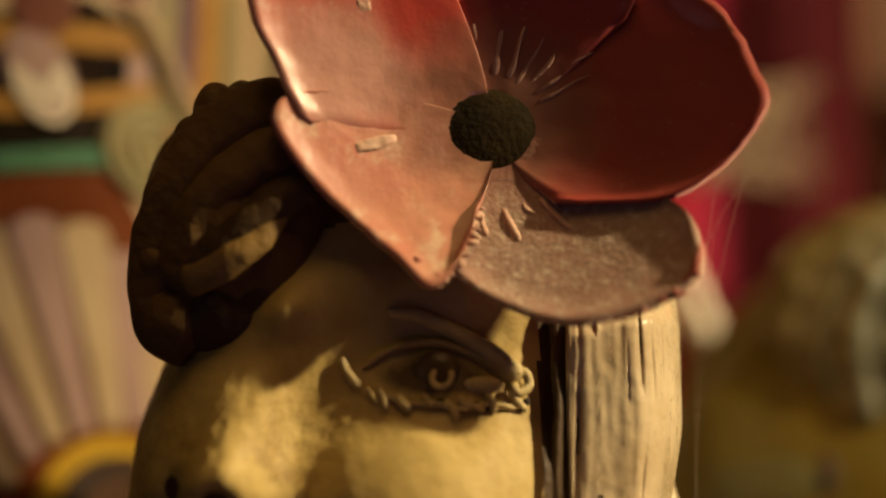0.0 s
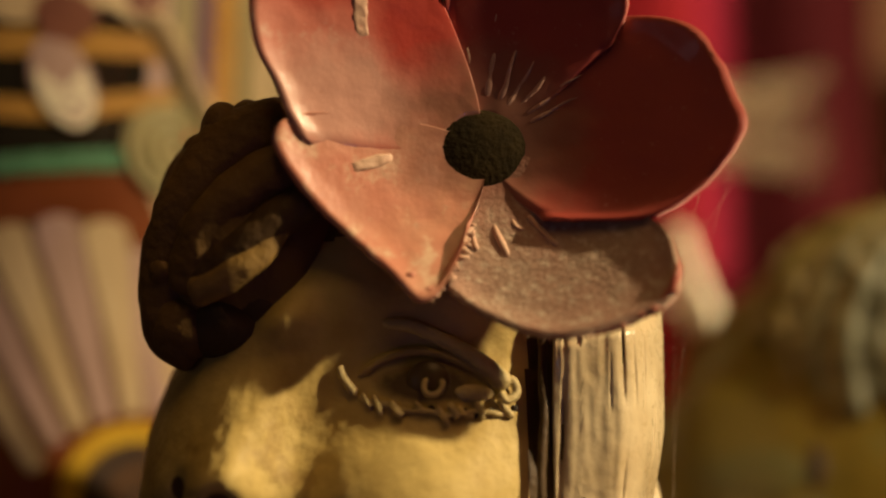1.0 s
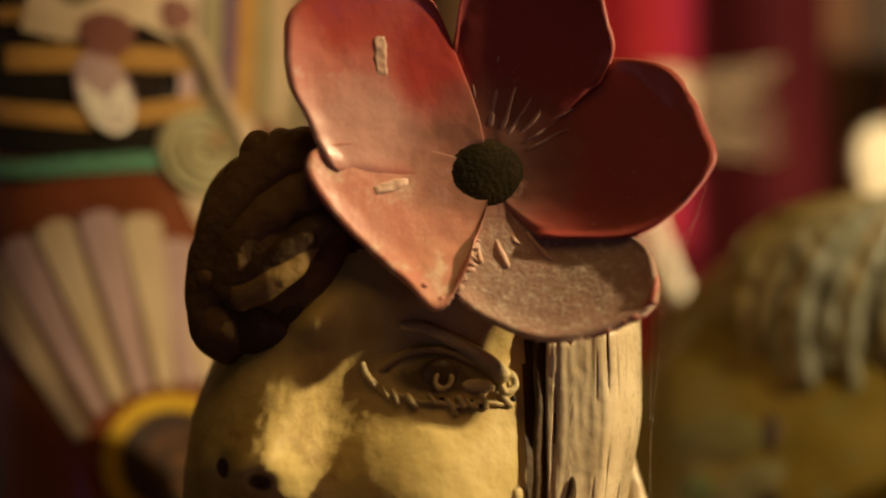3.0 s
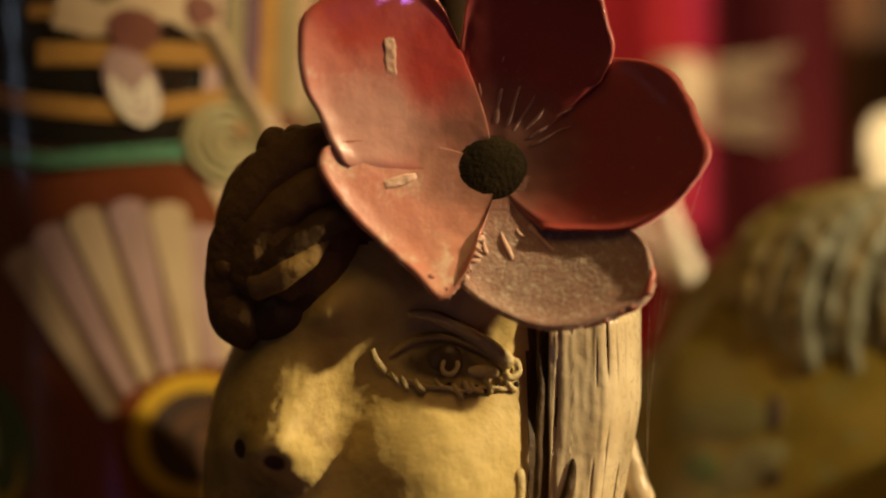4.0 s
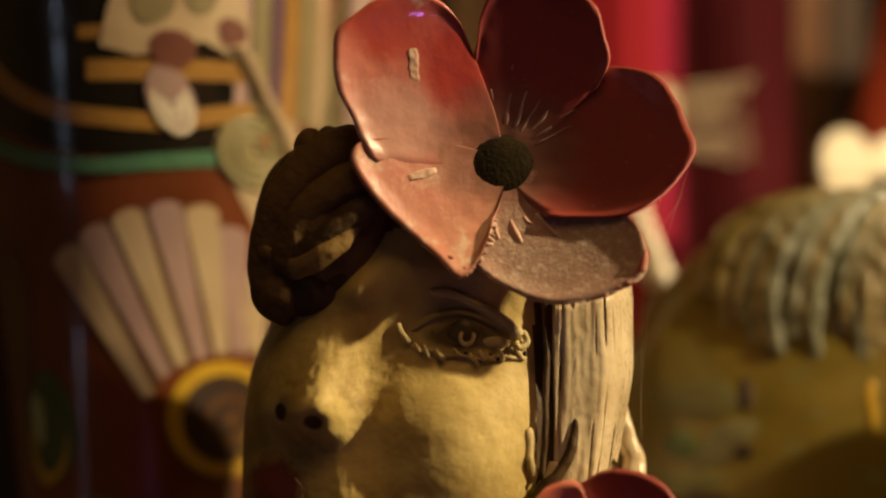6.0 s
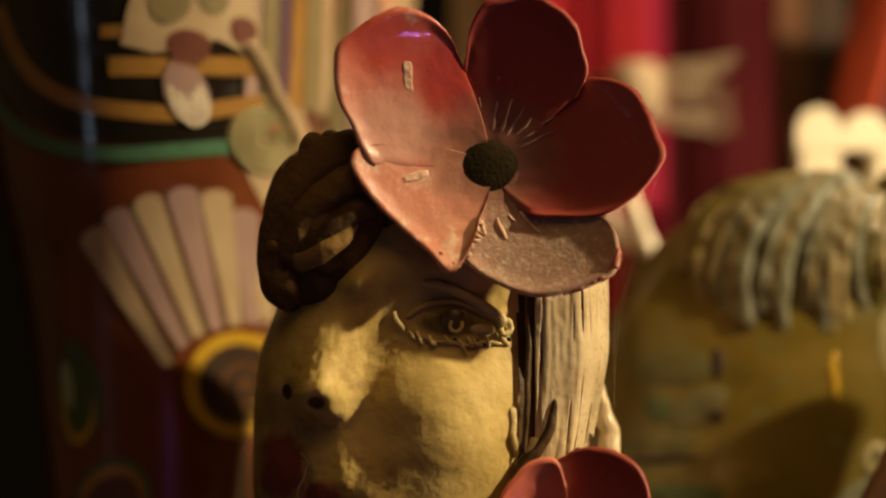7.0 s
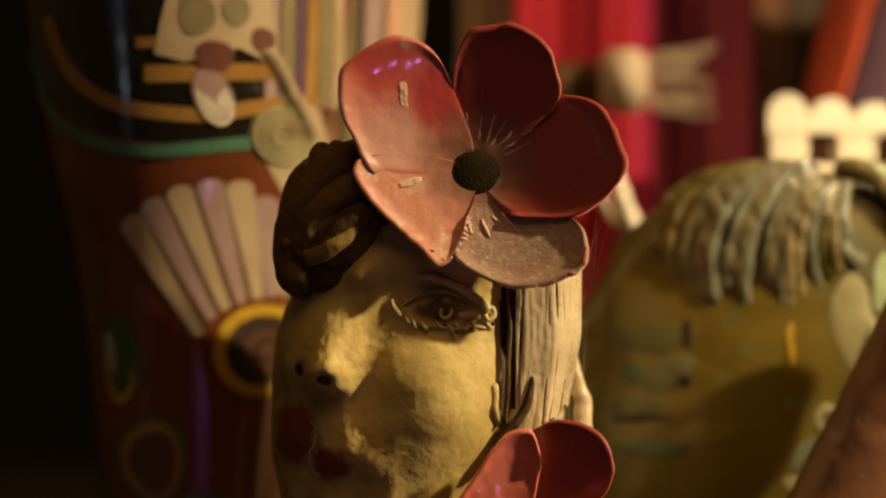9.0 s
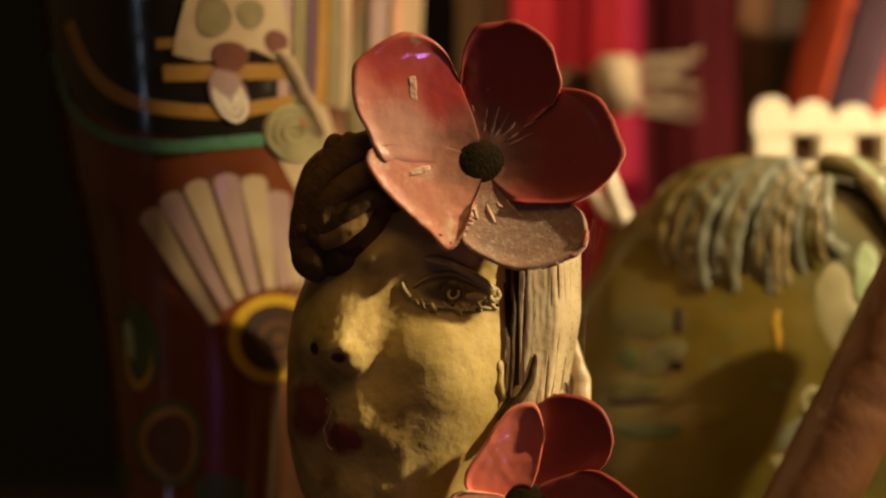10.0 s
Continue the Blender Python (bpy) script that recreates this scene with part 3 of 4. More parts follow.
# ---- ceramic flowers ----
def petal_mesh(centre, corners, depth, tilt=0.0, thick=2.3, seed=0, hole=4.5, cup=1.35, wave=0.8, base=0.0, spread=0.35):
    """One thick petal of a cupped flower. corners: a few (degrees, millimetres from the middle) along its outer edge; spread: how much
    wider it grows towards its foot, under its neighbours."""
    bm = bmesh.new()
    ns, nf = 26, 44
    edge = smooth_path([(r * math.cos(radians(a)), 0, r * math.sin(radians(a))) for a, r in corners], nf + 1)
    polar = [(math.atan2(p.z, p.x), math.hypot(p.x, p.z)) for p in edge]
    mid = radians((corners[0][0] + corners[-1][0]) / 2)
    top, back = [], []
    for j in range(ns + 2):
        s = min(j / ns, 1.0)
        rim = (0.0, 0.0) if j <= ns else (0.6, thick * 0.5)
        a_row, b_row = [], []
        for k, (phi, r) in enumerate(polar):
            u = -1 + 2 * k / nf
            turn = (phi - mid + math.pi) % (2 * math.pi) - math.pi
            phi = mid + turn * (1 + spread * (1 - s) ** 1.5)
            r += 0.30 * noise.noise(Vector((u * 13, seed * 1.7, 2.0))) + 0.4 * noise.noise(Vector((u * 3.7, seed * 3.1, 0.0)))
            rr = hole + (r - hole) * s + rim[0]
            x, z = centre[0] + rr * math.cos(phi), centre[2] + rr * math.sin(phi)
            y = centre[1] + base * (0.3 + 0.7 * s) - depth * (rr / 40.0) ** cup - tilt * u * s
            y += wave * s * noise.noise(Vector((x * 0.06, z * 0.06, seed))) + 0.14 * noise.noise(Vector((x * 0.35, z * 0.35, seed)))
            y -= 0.7 * max(0, s - 0.86) / 0.14
            side = max(0.0, abs(u) - 0.9) * 10
            a_row.append(mm(x, y + rim[1] + side * side * thick * 0.4, z))
            b_row.append(mm(x, y + thick - (rim[1] if j > ns else 0), z))
        top.append(a_row)
        back.append(b_row)
    a = grid(bm, top, mat=0)
    b = grid(bm, [row[::-1] for row in back], mat=1)
    for i in range(ns + 1):
        bm.faces.new((a[i + 1][0], a[i][0], b[i][-1], b[i + 1][-1])).material_index = 1
        bm.faces.new((a[i][-1], a[i + 1][-1], b[i + 1][0], b[i][0])).material_index = 1
    for k in range(nf):
        bm.faces.new((a[-1][k], a[-1][k + 1], b[-1][nf - k - 1], b[-1][nf - k])).material_index = 1
        bm.faces.new((a[0][k + 1], a[0][k], b[0][nf - k], b[0][nf - k - 1])).material_index = 1
    bmesh.ops.recalc_face_normals(bm, faces=bm.faces)
    return bm


def flower(name, centre, petals, scale_button, label):
    top = empty(name, centre[0] * MM, centre[1] * MM, EYE_Z + centre[2] * MM)
    for i, (mat, kw) in enumerate(petals):
        part("petal", petal_mesh(centre, seed=i + centre[0], **kw), [mat, RIM if mat in (PETAL_SHADED, PETAL_DUSTY) else PETAL_PALE], top)
    bm = bmesh.new()
    r = scale_button
    lump(bm, mm(centre[0] - 0.5, centre[1] + 0.3, centre[2] - 0.6), (r * MM, 1.9 * MM, r * 0.80 * MM), 90, 60, 0, 0.00012, 2500)
    part("button", bm, BUTTON, top, "black-green domed flower centre")
    return tagged(top, label, "ceramic flower")


CROWN = (10.0, -11.0, 24.5)
poppy = flower("poppy_flower", CROWN, [
    (PETAL_SHADED, dict(corners=((106, 20), (102, 24.0), (98, 29.6), (92, 34.2), (84, 35.6), (75, 37.2), (67, 36.6), (58, 34.8), (49, 31.2), (42, 28.6), (37, 24)), depth=14, base=2.6)),
    (PETAL_SHADED, dict(corners=((47, 24), (41, 28.6), (29, 34.4), (18, 36.2), (9, 36.8), (2, 37.8), (-5, 35.6), (-15, 31.6), (-25, 27.2), (-38, 19), (-52, 14.5)), depth=13.5, base=2.2, tilt=2.8)),
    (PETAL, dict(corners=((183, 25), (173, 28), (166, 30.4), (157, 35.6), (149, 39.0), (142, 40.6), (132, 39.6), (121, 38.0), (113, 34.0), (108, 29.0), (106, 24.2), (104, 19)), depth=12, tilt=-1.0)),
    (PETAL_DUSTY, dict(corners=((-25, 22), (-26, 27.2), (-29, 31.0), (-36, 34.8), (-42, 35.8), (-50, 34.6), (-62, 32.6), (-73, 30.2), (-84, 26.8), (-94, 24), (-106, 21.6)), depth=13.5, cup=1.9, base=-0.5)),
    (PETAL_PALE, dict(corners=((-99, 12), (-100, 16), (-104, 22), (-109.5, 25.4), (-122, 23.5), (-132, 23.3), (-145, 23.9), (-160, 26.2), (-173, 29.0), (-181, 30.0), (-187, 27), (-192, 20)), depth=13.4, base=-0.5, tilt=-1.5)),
], 7.8, "glazed coral-red ceramic poppy flower resting on the clay head")
# the lens is focused on the poppy
cam.data.dof.use_dof = True
cam.data.dof.focus_object = poppy
cam.data.dof.aperture_fstop = 3.9
# pale scratched ridges round the flower's centre
rng = random.Random(4)
for a_, r1, w in ((28, 16.0, 0.35), (38, 18.0, 0.35), (48, 18.5, 0.45), (60, 15.0, 0.4), (72, 19.0, 0.4), (84, 20.0, 0.45), (95, 15.5, 0.5)):
    a = radians(a_ + rng.uniform(-3, 3))
    bm = bmesh.new()
    pts = []
    for q in (0.0, 0.5, 1.0):
        r = 7.2 + (r1 - 7.2) * q
        y = CROWN[1] + 2.5 * (0.3 + 0.7 * (r - 4.5) / 30) - 13.7 * (r / 40) ** 1.35 if a_ < 100 else CROWN[1] - 12 * (r / 40) ** 1.35
        pts.append(mm(CROWN[0] + r * math.cos(a), y + 0.12, CROWN[2] + r * math.sin(a)))
    tube(bm, pts, w * MM, 20, 8, rough=0.0006, taper=(1.2, 0.2), flat=0.4)
    part("ridge", bm, SCRATCH, poppy)
# torn glaze and crumbs where the lower petals meet
def torn_glaze(path, count, spread, size, lift, cup):
    """Thin broken shards of pale glaze along a line on the petals."""
    bm = bmesh.new()
    line = smooth_path([(x, 0, z) for x, z in path], 60)
    for _ in range(count):
        p = line[rng.randrange(60)]
        x, z = p.x + rng.gauss(0, spread), p.z + rng.gauss(0, spread)
        n, turn, lean = rng.randrange(5, 8), rng.uniform(0, 6.28), rng.uniform(-0.3, 0.3)
        long, wide = size * rng.uniform(0.5, 1.3), size * rng.uniform(0.3, 0.7)
        top, low = [], []
        for k in range(n):
            a = 2 * math.pi * k / n
            q = rng.uniform(0.6, 1.1)
            dx, dz = long * q * math.cos(a), wide * q * math.sin(a)
            px, pz = x + dx * math.cos(turn) - dz * math.sin(turn), z + dx * math.sin(turn) + dz * math.cos(turn)
            py = CROWN[1] - lift - 13.5 * (math.hypot(px - CROWN[0], pz - CROWN[2]) / 40.0) ** cup + lean * dx * 0.5
            top.append(bm.verts.new(mm(px, py, pz)))
            low.append(bm.verts.new(mm(px + (px - x) * 0.25, py + 0.9, pz + (pz - z) * 0.25)))
        bm.faces.new(top)
        for k in range(n):
            bm.faces.new((top[k], low[k], low[(k + 1) % n], top[(k + 1) % n]))
    bmesh.ops.recalc_face_normals(bm, faces=bm.faces)
    part("torn_glaze", bm, CHIP, poppy, "pale broken edge of torn glaze")


torn_glaze([(8.4, 12.4), (7.4, 8.5), (5.4, 4.6), (2.8, 1.0)], 30, 0.25, 0.8, 0.75, 1.5)
torn_glaze([(6.2, 4.4), (9, 1.8), (13, -1.0), (18, -3.6)], 12, 0.5, 0.8, 0.1, 1.9)
for a, c, rad in (((11.8, 14.6), (14.0, 7.6), 0.6), ((16.6, 13.8), (21.6, 9.0), 0.6), ((8.4, 13.4), (9.4, 8.6), 0.5), ((14.6, 13.6), (16.2, 11.2), 0.4)):
    bm = bmesh.new()
    m = ((a[0] + c[0]) / 2 - 0.3, (a[1] + c[1]) / 2)
    tube(bm, [mm(p[0], CROWN[1] - 0.1 - 13.5 * (math.hypot(p[0] - CROWN[0], p[1] - CROWN[2]) / 40.0) ** 1.9, p[1]) for p in (a, m, c)], rad * MM, 24, 8, rough=0.0005, taper=(0.7, 1.0))
    part("ridge", bm, CHIP, poppy)
# thick glossy beads of glaze along two petal edges, and the worn pale end
for path, rad, depth, cup, base, mat in (([(-33, 33.2), (-38, 35.0), (-42, 35.8), (-50, 34.6), (-62, 32.6)], 1.3, 13.4, 1.9, -0.5, RIM),):
    bm = bmesh.new()
    tube(bm, [mm(CROWN[0] + r_ * math.cos(radians(a_)), CROWN[1] + base - depth * (r_ / 40) ** cup, CROWN[2] + r_ * math.sin(radians(a_))) for a_, r_ in path],
         rad * MM, 60, 12, rough=0.0007, taper=(0.5, 0.5))
    part("glaze_bead", bm, mat, poppy, "thick worn edge of the glaze")


def worn_chip(cx, cz, long, wide, lean, depth, base, sharp=5):
    """A pale patch on a petal, a hair's breadth proud, with an uneven edge. lean: degrees from upright."""
    bm = bmesh.new()
    rows = []
    ct, st = math.cos(radians(lean)), math.sin(radians(lean))
    for q in np.linspace(-1, 1, 22):
        row = []
        for p in np.linspace(-1, 1, 9):
            half = wide * (1 - abs(q) ** sharp) ** 0.4 * (1 + 0.25 * noise.noise(Vector((q * 3, cx, p)))) + 0.05
            u, v = half * p, long * q
            x, z = cx + u * ct - v * st, cz + u * st + v * ct
            rr = math.hypot(x - CROWN[0], z - CROWN[2])
            y = CROWN[1] + base - depth * (rr / 40) ** 1.35 - 0.4 + 0.7 * max(abs(p), abs(q)) ** 8
            row.append(mm(x, y + 0.15 * noise.noise(Vector((x, z, 1))), z))
        rows.append(row)
    grid(bm, rows)
    bmesh.ops.recalc_face_normals(bm, faces=bm.faces)
    if sum(f.normal.y for f in bm.faces) > 0:
        bmesh.ops.reverse_faces(bm, faces=bm.faces)
    part("chip", bm, CHIP, poppy, "pale patch on the petal")


# a slot through the petal, shown as a raised patch; then a worn chip
worn_chip(-7.8, 43.0, 3.9, 1.3, 3, 12, 0.2)
worn_chip(-6.0, 21.4, 3.4, 1.1, -72, 13.4, 0.05, 2)

# small glossy bumps, added to catch glints along the petals' edges
for a_, r_, dep, cup_, bas in ((-40, 35.9, 13.4, 1.9, -0.6), (-46, 35.4, 13.4, 1.9, -0.6), (-49, 34.9, 13.4, 1.9, -0.6), (-54, 34.2, 13.4, 1.9, -0.6), (-60, 33.1, 13.4, 1.9, -0.6),
                               (-111, 24.6, 13.4, 1.35, -0.9), (-117, 22.6, 13.4, 1.35, -0.9), (-108, 23.6, 13.4, 1.35, -0.9)):
    bm = bmesh.new()
    lump(bm, mm(CROWN[0] + r_ * math.cos(radians(a_)), CROWN[1] + bas - dep * (r_ / 40) ** cup_, CROWN[2] + r_ * math.sin(radians(a_))), (0.75 * MM, 0.7 * MM, 0.5 * MM), 14, 10, 0, 0.0003, 600)
    part("glaze_drop", bm, RIM, poppy, "small glossy bump added to catch a glint")

# right petals use the shaded glaze colour, left ones the lit and pale ones
rose = flower("red_flower", (21.0, -17.0, -66.5), [
    (PETAL_SHADED, dict(corners=((88, 22), (81, 26), (72, 29.8), (61, 32.0), (50, 32.5), (38, 30.0), (28, 26.2), (22, 22), (16, 18)), depth=19, base=9.0)),
    (PETAL_SHADED, dict(corners=((30, 17), (24, 21.6), (12, 26.2), (2, 30.8), (-10, 33), (-26, 33), (-42, 29), (-54, 22)), depth=18, base=2.5)),
    (RED_LIT, dict(corners=((166, 13.5), (161, 15.5), (146, 16.4), (131, 17.0), (118, 18.8), (108, 21.2), (95, 25.2), (84, 26.4), (77, 23), (70, 18)), depth=3, base=-3.5)),
    (PETAL_PALE, dict(corners=((215, 18), (200, 20.5), (186, 20.5), (172, 18), (164, 14)), depth=9, base=-4.5)),
    (PETAL, dict(corners=((-52, 22), (-70, 28), (-92, 28), (-115, 27), (-132, 22)), depth=10)),
], 8.2, "glazed scarlet ceramic flower beside the clay chin")


# ---- painted vase ----
VX, VY = -77.0, 84.0
VASE = [(-200, 34), (-195, 36), (-150, 27), (-74, 25.5), (-10, 33), (30, 42), (65, 48.5), (90, 51), (120, 46), (135, 30), (140, 22)]


CURVE = smooth_path([(radius, 0, z) for z, radius in VASE], 400)
CURVE_Z, CURVE_R = [p.z for p in CURVE], [p.x for p in CURVE]


def vase_radius(z):
    return float(np.interp(z, CURVE_Z, CURVE_R))


def vase_y(x, z, lift=0.4):
    r = vase_radius(z) + 0.1 + lift * 0.3
    d = min(abs(x - VX), r * 0.995)
    return VY - math.sqrt(r * r - d * d)


def painted(name, outline, mat, parent, lift=0.5, label="", steps=7):
    """A slightly raised painted field on the vase, filled from its middle out to its outline."""
    bm = bmesh.new()
    fine = []
    for (x0, z0), (x1, z1) in zip(outline, outline[1:] + outline[:1]):
        k = max(1, int(math.hypot(x1 - x0, z1 - z0) / 2.0))
        fine += [(x0 + (x1 - x0) * i / k, z0 + (z1 - z0) * i / k) for i in range(k)]
    n = len(fine)
    cx, cz = sum(p[0] for p in fine) / n, sum(p[1] for p in fine) / n
    rows = []
    for j in range(steps + 1):
        q = 0.02 + 0.98 * j / steps
        rows.append([(cx + (x - cx) * q, cz + (z - cz) * q) for x, z in fine])
    vs = grid(bm, [[mm(x, vase_y(x, z, lift), z) for x, z in row] for row in rows], True)
    bm.faces.new(vs[0])
    bmesh.ops.recalc_face_normals(bm, faces=bm.faces)
    if sum(f.normal.y for f in bm.faces) > 0:
        bmesh.ops.reverse_faces(bm, faces=bm.faces)
    return part(name, bm, mat, parent, label)


def oval(cx, cz, rx, rz, turn=0.0, n=32, wob=0.0):
    t = radians(turn)
    out = []
    for k in range(n):
        a = 2 * math.pi * k / n
        w = 1 + wob * math.sin(3 * a + cx)
        x, z = rx * w * math.cos(a), rz * w * math.sin(a)
        out.append((cx + x * math.cos(t) - z * math.sin(t), cz + x * math.sin(t) + z * math.cos(t)))
    return out


def band(name, points, width, mat, parent, lift=0.5, n=40):
    """A painted band along a curve on the vase."""
    path = smooth_path([(x, 0, z) for x, z in points], n)
    up, low = [], []
    for i, p in enumerate(path):
        d = (path[min(i + 1, n - 1)] - path[max(i - 1, 0)]).normalized()
        nx, nz = -d.z, d.x
        up.append((p.x + nx * width / 2, p.z + nz * width / 2))
        low.append((p.x - nx * width / 2, p.z - nz * width / 2))
    bm = bmesh.new()
    rows = []
    for q, l in ((0, lift), (0.25, lift), (0.5, lift), (0.75, lift), (1, lift)):
        rows.append([mm(a[0] + (b[0] - a[0]) * q, vase_y(a[0] + (b[0] - a[0]) * q, a[1] + (b[1] - a[1]) * q, l), a[1] + (b[1] - a[1]) * q)
                     for a, b in zip(up, low)])
    grid(bm, rows)
    bmesh.ops.recalc_face_normals(bm, faces=bm.faces)
    return part(name, bm, mat, parent)


vase = empty("painted_vase", VX * MM, VY * MM, 0)
tagged(vase, "tall oxblood and black glazed vase with painted fan and bands", "vase")
bm = bmesh.new()
lathe(bm, [(EYE_Z + z * MM, r * MM) for z, r in VASE], VX * MM, VY * MM, 128, n=160)
part("body", bm, VASE_RED, vase)
# upper black field and its bands
painted("black_field", [(-124, 92), (-118, 55), (-107, 42), (-92, 35), (-75, 33), (-50, 34), (-37, 50), (-36, 92)], BLACK, vase, 0.9, steps=20)
band("turquoise_band", [(-119, 60), (-114, 45.5), (-106, 37), (-95, 32.3), (-81, 30.4), (-67.7, 31.3), (-52.5, 33)], 3.6, TURQ, vase, 1.6)
band("ochre_band", [(-111.6, 67.9), (-107, 56.8), (-99.8, 48.2), (-89.2, 43), (-77.4, 41), (-64.2, 40.5), (-54.5, 42.3), (-45, 44.4)], 4.0, GOLD, vase, 1.6)
band("ochre_band", [(-82, 51.6), (-70, 51.8), (-59, 52.3), (-47, 53)], 4.6, GOLD, vase, 1.6)
band("olive_band", [(-84, 60), (-70, 60.5), (-48, 61)], 3.0, GOLD, vase, 1.6)
painted("spotted_field", [(-79, 57), (-77, 66), (-74, 76), (-70, 90), (-52, 90), (-47, 72), (-45.5, 62), (-47, 55), (-56, 59), (-64, 56), (-71, 55)], CREAM, vase, 2.3)
for x, z, rx, rz, m in ((-67, 68, 5, 6.2, SPOT), (-56.5, 69, 3.8, 4.2, SPOT), (-62.5, 56.5, 5.2, 4.6, SPOT_BROWN), (-49.5, 61.5, 3.2, 3.4, SPOT_BROWN),
                        (-72, 80, 3.5, 4, SPOT_BROWN), (-60, 80, 4, 4.5, SPOT)):
    painted("spot", oval(x, z, rx, rz, 0, 24, 0.05), m, vase, 3.0, steps=3)
medallion = painted("medallion", oval(-63, 45.3, 5.2, 8.2, 22), LILAC, vase, 3.0, "pale oval medallion with a swirl")
for r in (1.0, 0.62, 0.3):
    band("swirl", [(-62.6 + 4.2 * r * math.cos(a) - 1.6 * r * math.sin(a), 44.0 + 6.0 * r * math.sin(a)) for a in np.linspace(2.6, 6.9, 7)], 0.9, WHITE, medallion, 3.8, 16)
# upright stripes on the vase's flank
for x, w, m in ((-46.5, 3.2, LILAC), (-42.6, 3.6, SPOT), (-39.2, 2.6, PURPLE), (-36.2, 3.0, GOLD), (-32.8, 3.2, SPOT), (-29.8, 2.4, CREAM)):
    band("upright_stripe", [(x - 1.5, 44), (x - 0.5, 62), (x, 78), (x, 92)], w, m, vase, 1.0, 24)
# fan of alternating blades above a rosette
FX, FZ = -51.8, -27.0
TIPS = [(-88.5, 12.5), (-82.0, 17.3), (-74.0, 21.0), (-65.2, 23.0), (-57.0, 22.6), (-50.4, 17.8), (-46.6, 7.0)]
FEET = [(-68.5, -22.0), (-64.9, -17.2), (-61.2, -14.6), (-57.0, -12.8), (-52.6, -11.7), (-48.8, -11.2), (-45.4, -11.2)]
fan = painted("fan", [(fx + (tx - fx) * 0.985, fz + (tz - fz) * 0.985) for (tx, tz), (fx, fz) in zip(TIPS, FEET)] + FEET[::-1], BROWN, vase, 0.6, "painted fan of cream and lilac blades", 10)
for i, ((tx, tz), (fx, fz)) in enumerate(zip(TIPS, FEET)):
    long = math.hypot(tx - fx, tz - fz)
    ux, uz = (tx - fx) / long, (tz - fz) / long
    pts = []
    for side, steps_ in ((-1, np.linspace(0, 0.93, 10)), (1, np.linspace(0.93, 0, 10))):
        for q in steps_:
            half = side * (1.4 + 2.55 * q)
            pts.append((fx + ux * long * q - uz * half, fz + uz * long * q + ux * half))
        if side < 0:
            for a in np.linspace(-1.2, 1.2, 5):
                half, out = 3.7 * math.sin(a), 2.2 * math.cos(a)
                pts.append((fx + ux * (long * 0.93 + out) - uz * half, fz + uz * (long * 0.93 + out) + ux * half))
    painted("fan_blade", pts, CREAM if i % 2 == 0 else LILAC, fan, 1.1, steps=5)
painted("cream_field", [(-52, 32.5), (-48, 24), (-44.5, 17), (-41, 3), (-36, 4), (-34, 36), (-38, 52), (-50, 46)], CREAM, vase, 0.7, steps=8)
rosette = painted("rosette", oval(FX, FZ, 13.0, 13.65, 0, 40), YELLOW, vase, 1.6, "mustard rosette with a dark eye", 3)
for r, m, l in ((10.0, UMBER, 1.9), (5.6, BROWN, 2.2), (4.0, UMBER, 2.5), (1.8, BROWN, 2.8)):
    painted("rosette_ring", oval(FX + (13.0 - r) * 0.12, FZ, r, r * 1.05, 0, 40), m, rosette, l, steps=3)
# painted leaves and blossoms low on the vase
for x, z, rx, rz, m, t, l in ((-100, -4, 3.4, 17, OCHRE, 4, 0.5), (-92.0, -29, 6.6, 13, LEAF, 4, 0.6), (-92.5, -33, 4.6, 9.5, YELLOW, 5, 1.0), (-92.3, -30.5, 3.8, 9.0, LEAF, 5, 1.5),
                              (-95, -27, 1.6, 6, MINT, 8, 2.0), (-83, -58, 10.8, 13.0, LEAF, 0, 0.6), (-83, -58, 9.0, 11.0, GOLD, 0, 1.0), (-82.6, -58.6, 7.2, 9.2, BROWN, 0, 1.5),
                              (-99, -70, 3, 5, LEAF, 0, 0.6), (-68, -74, 8, 7, LEAF, 0, 0.6)):
    painted("blossom", oval(x, z, rx, rz, t, 28, 0.06), m, vase, l, steps=4)


# ---- striped jar behind, with a ribbed cord ----
jar = empty("striped_jar", -0.036, 0.112, 0)
tagged(jar, "cream jar with coloured upright stripes", "jar")
bm = bmesh.new()
lathe(bm, [(0, 0.024), (0.004, 0.027), (0.1, 0.024), (0.19, 0.022), (0.225, 0.025), (0.27, 0.028), (0.32, 0.030), (0.325, 0.028)], -0.036, 0.112, 64)
part("body", bm, CREAM, jar)
for a, w, m in ((-156, 7, GOLD), (-143, 4, PURPLE), (-131, 5, GOLD), (-118, 6, SPOT), (-105, 3.0, MINT), (-90, 8, SALMON), (-74, 4, SPOT), (-60, 6, LILAC), (-46, 5, SALMON)):
    bm = bmesh.new()
    rows = []
    for z in np.linspace(0.228, 0.318, 14):
        r = 0.025 + 0.0058 * min(1, max(0, (z - 0.225) / 0.06)) + 0.0006
        rows.append([Vector((-0.036 + r * math.cos(radians(a + q * w)), 0.112 + r * math.sin(radians(a + q * w)), z)) for q in np.linspace(-1, 1, 6)])
    grid(bm, rows)
    bmesh.ops.recalc_face_normals(bm, faces=bm.faces)
    part("stripe", bm, m, jar)
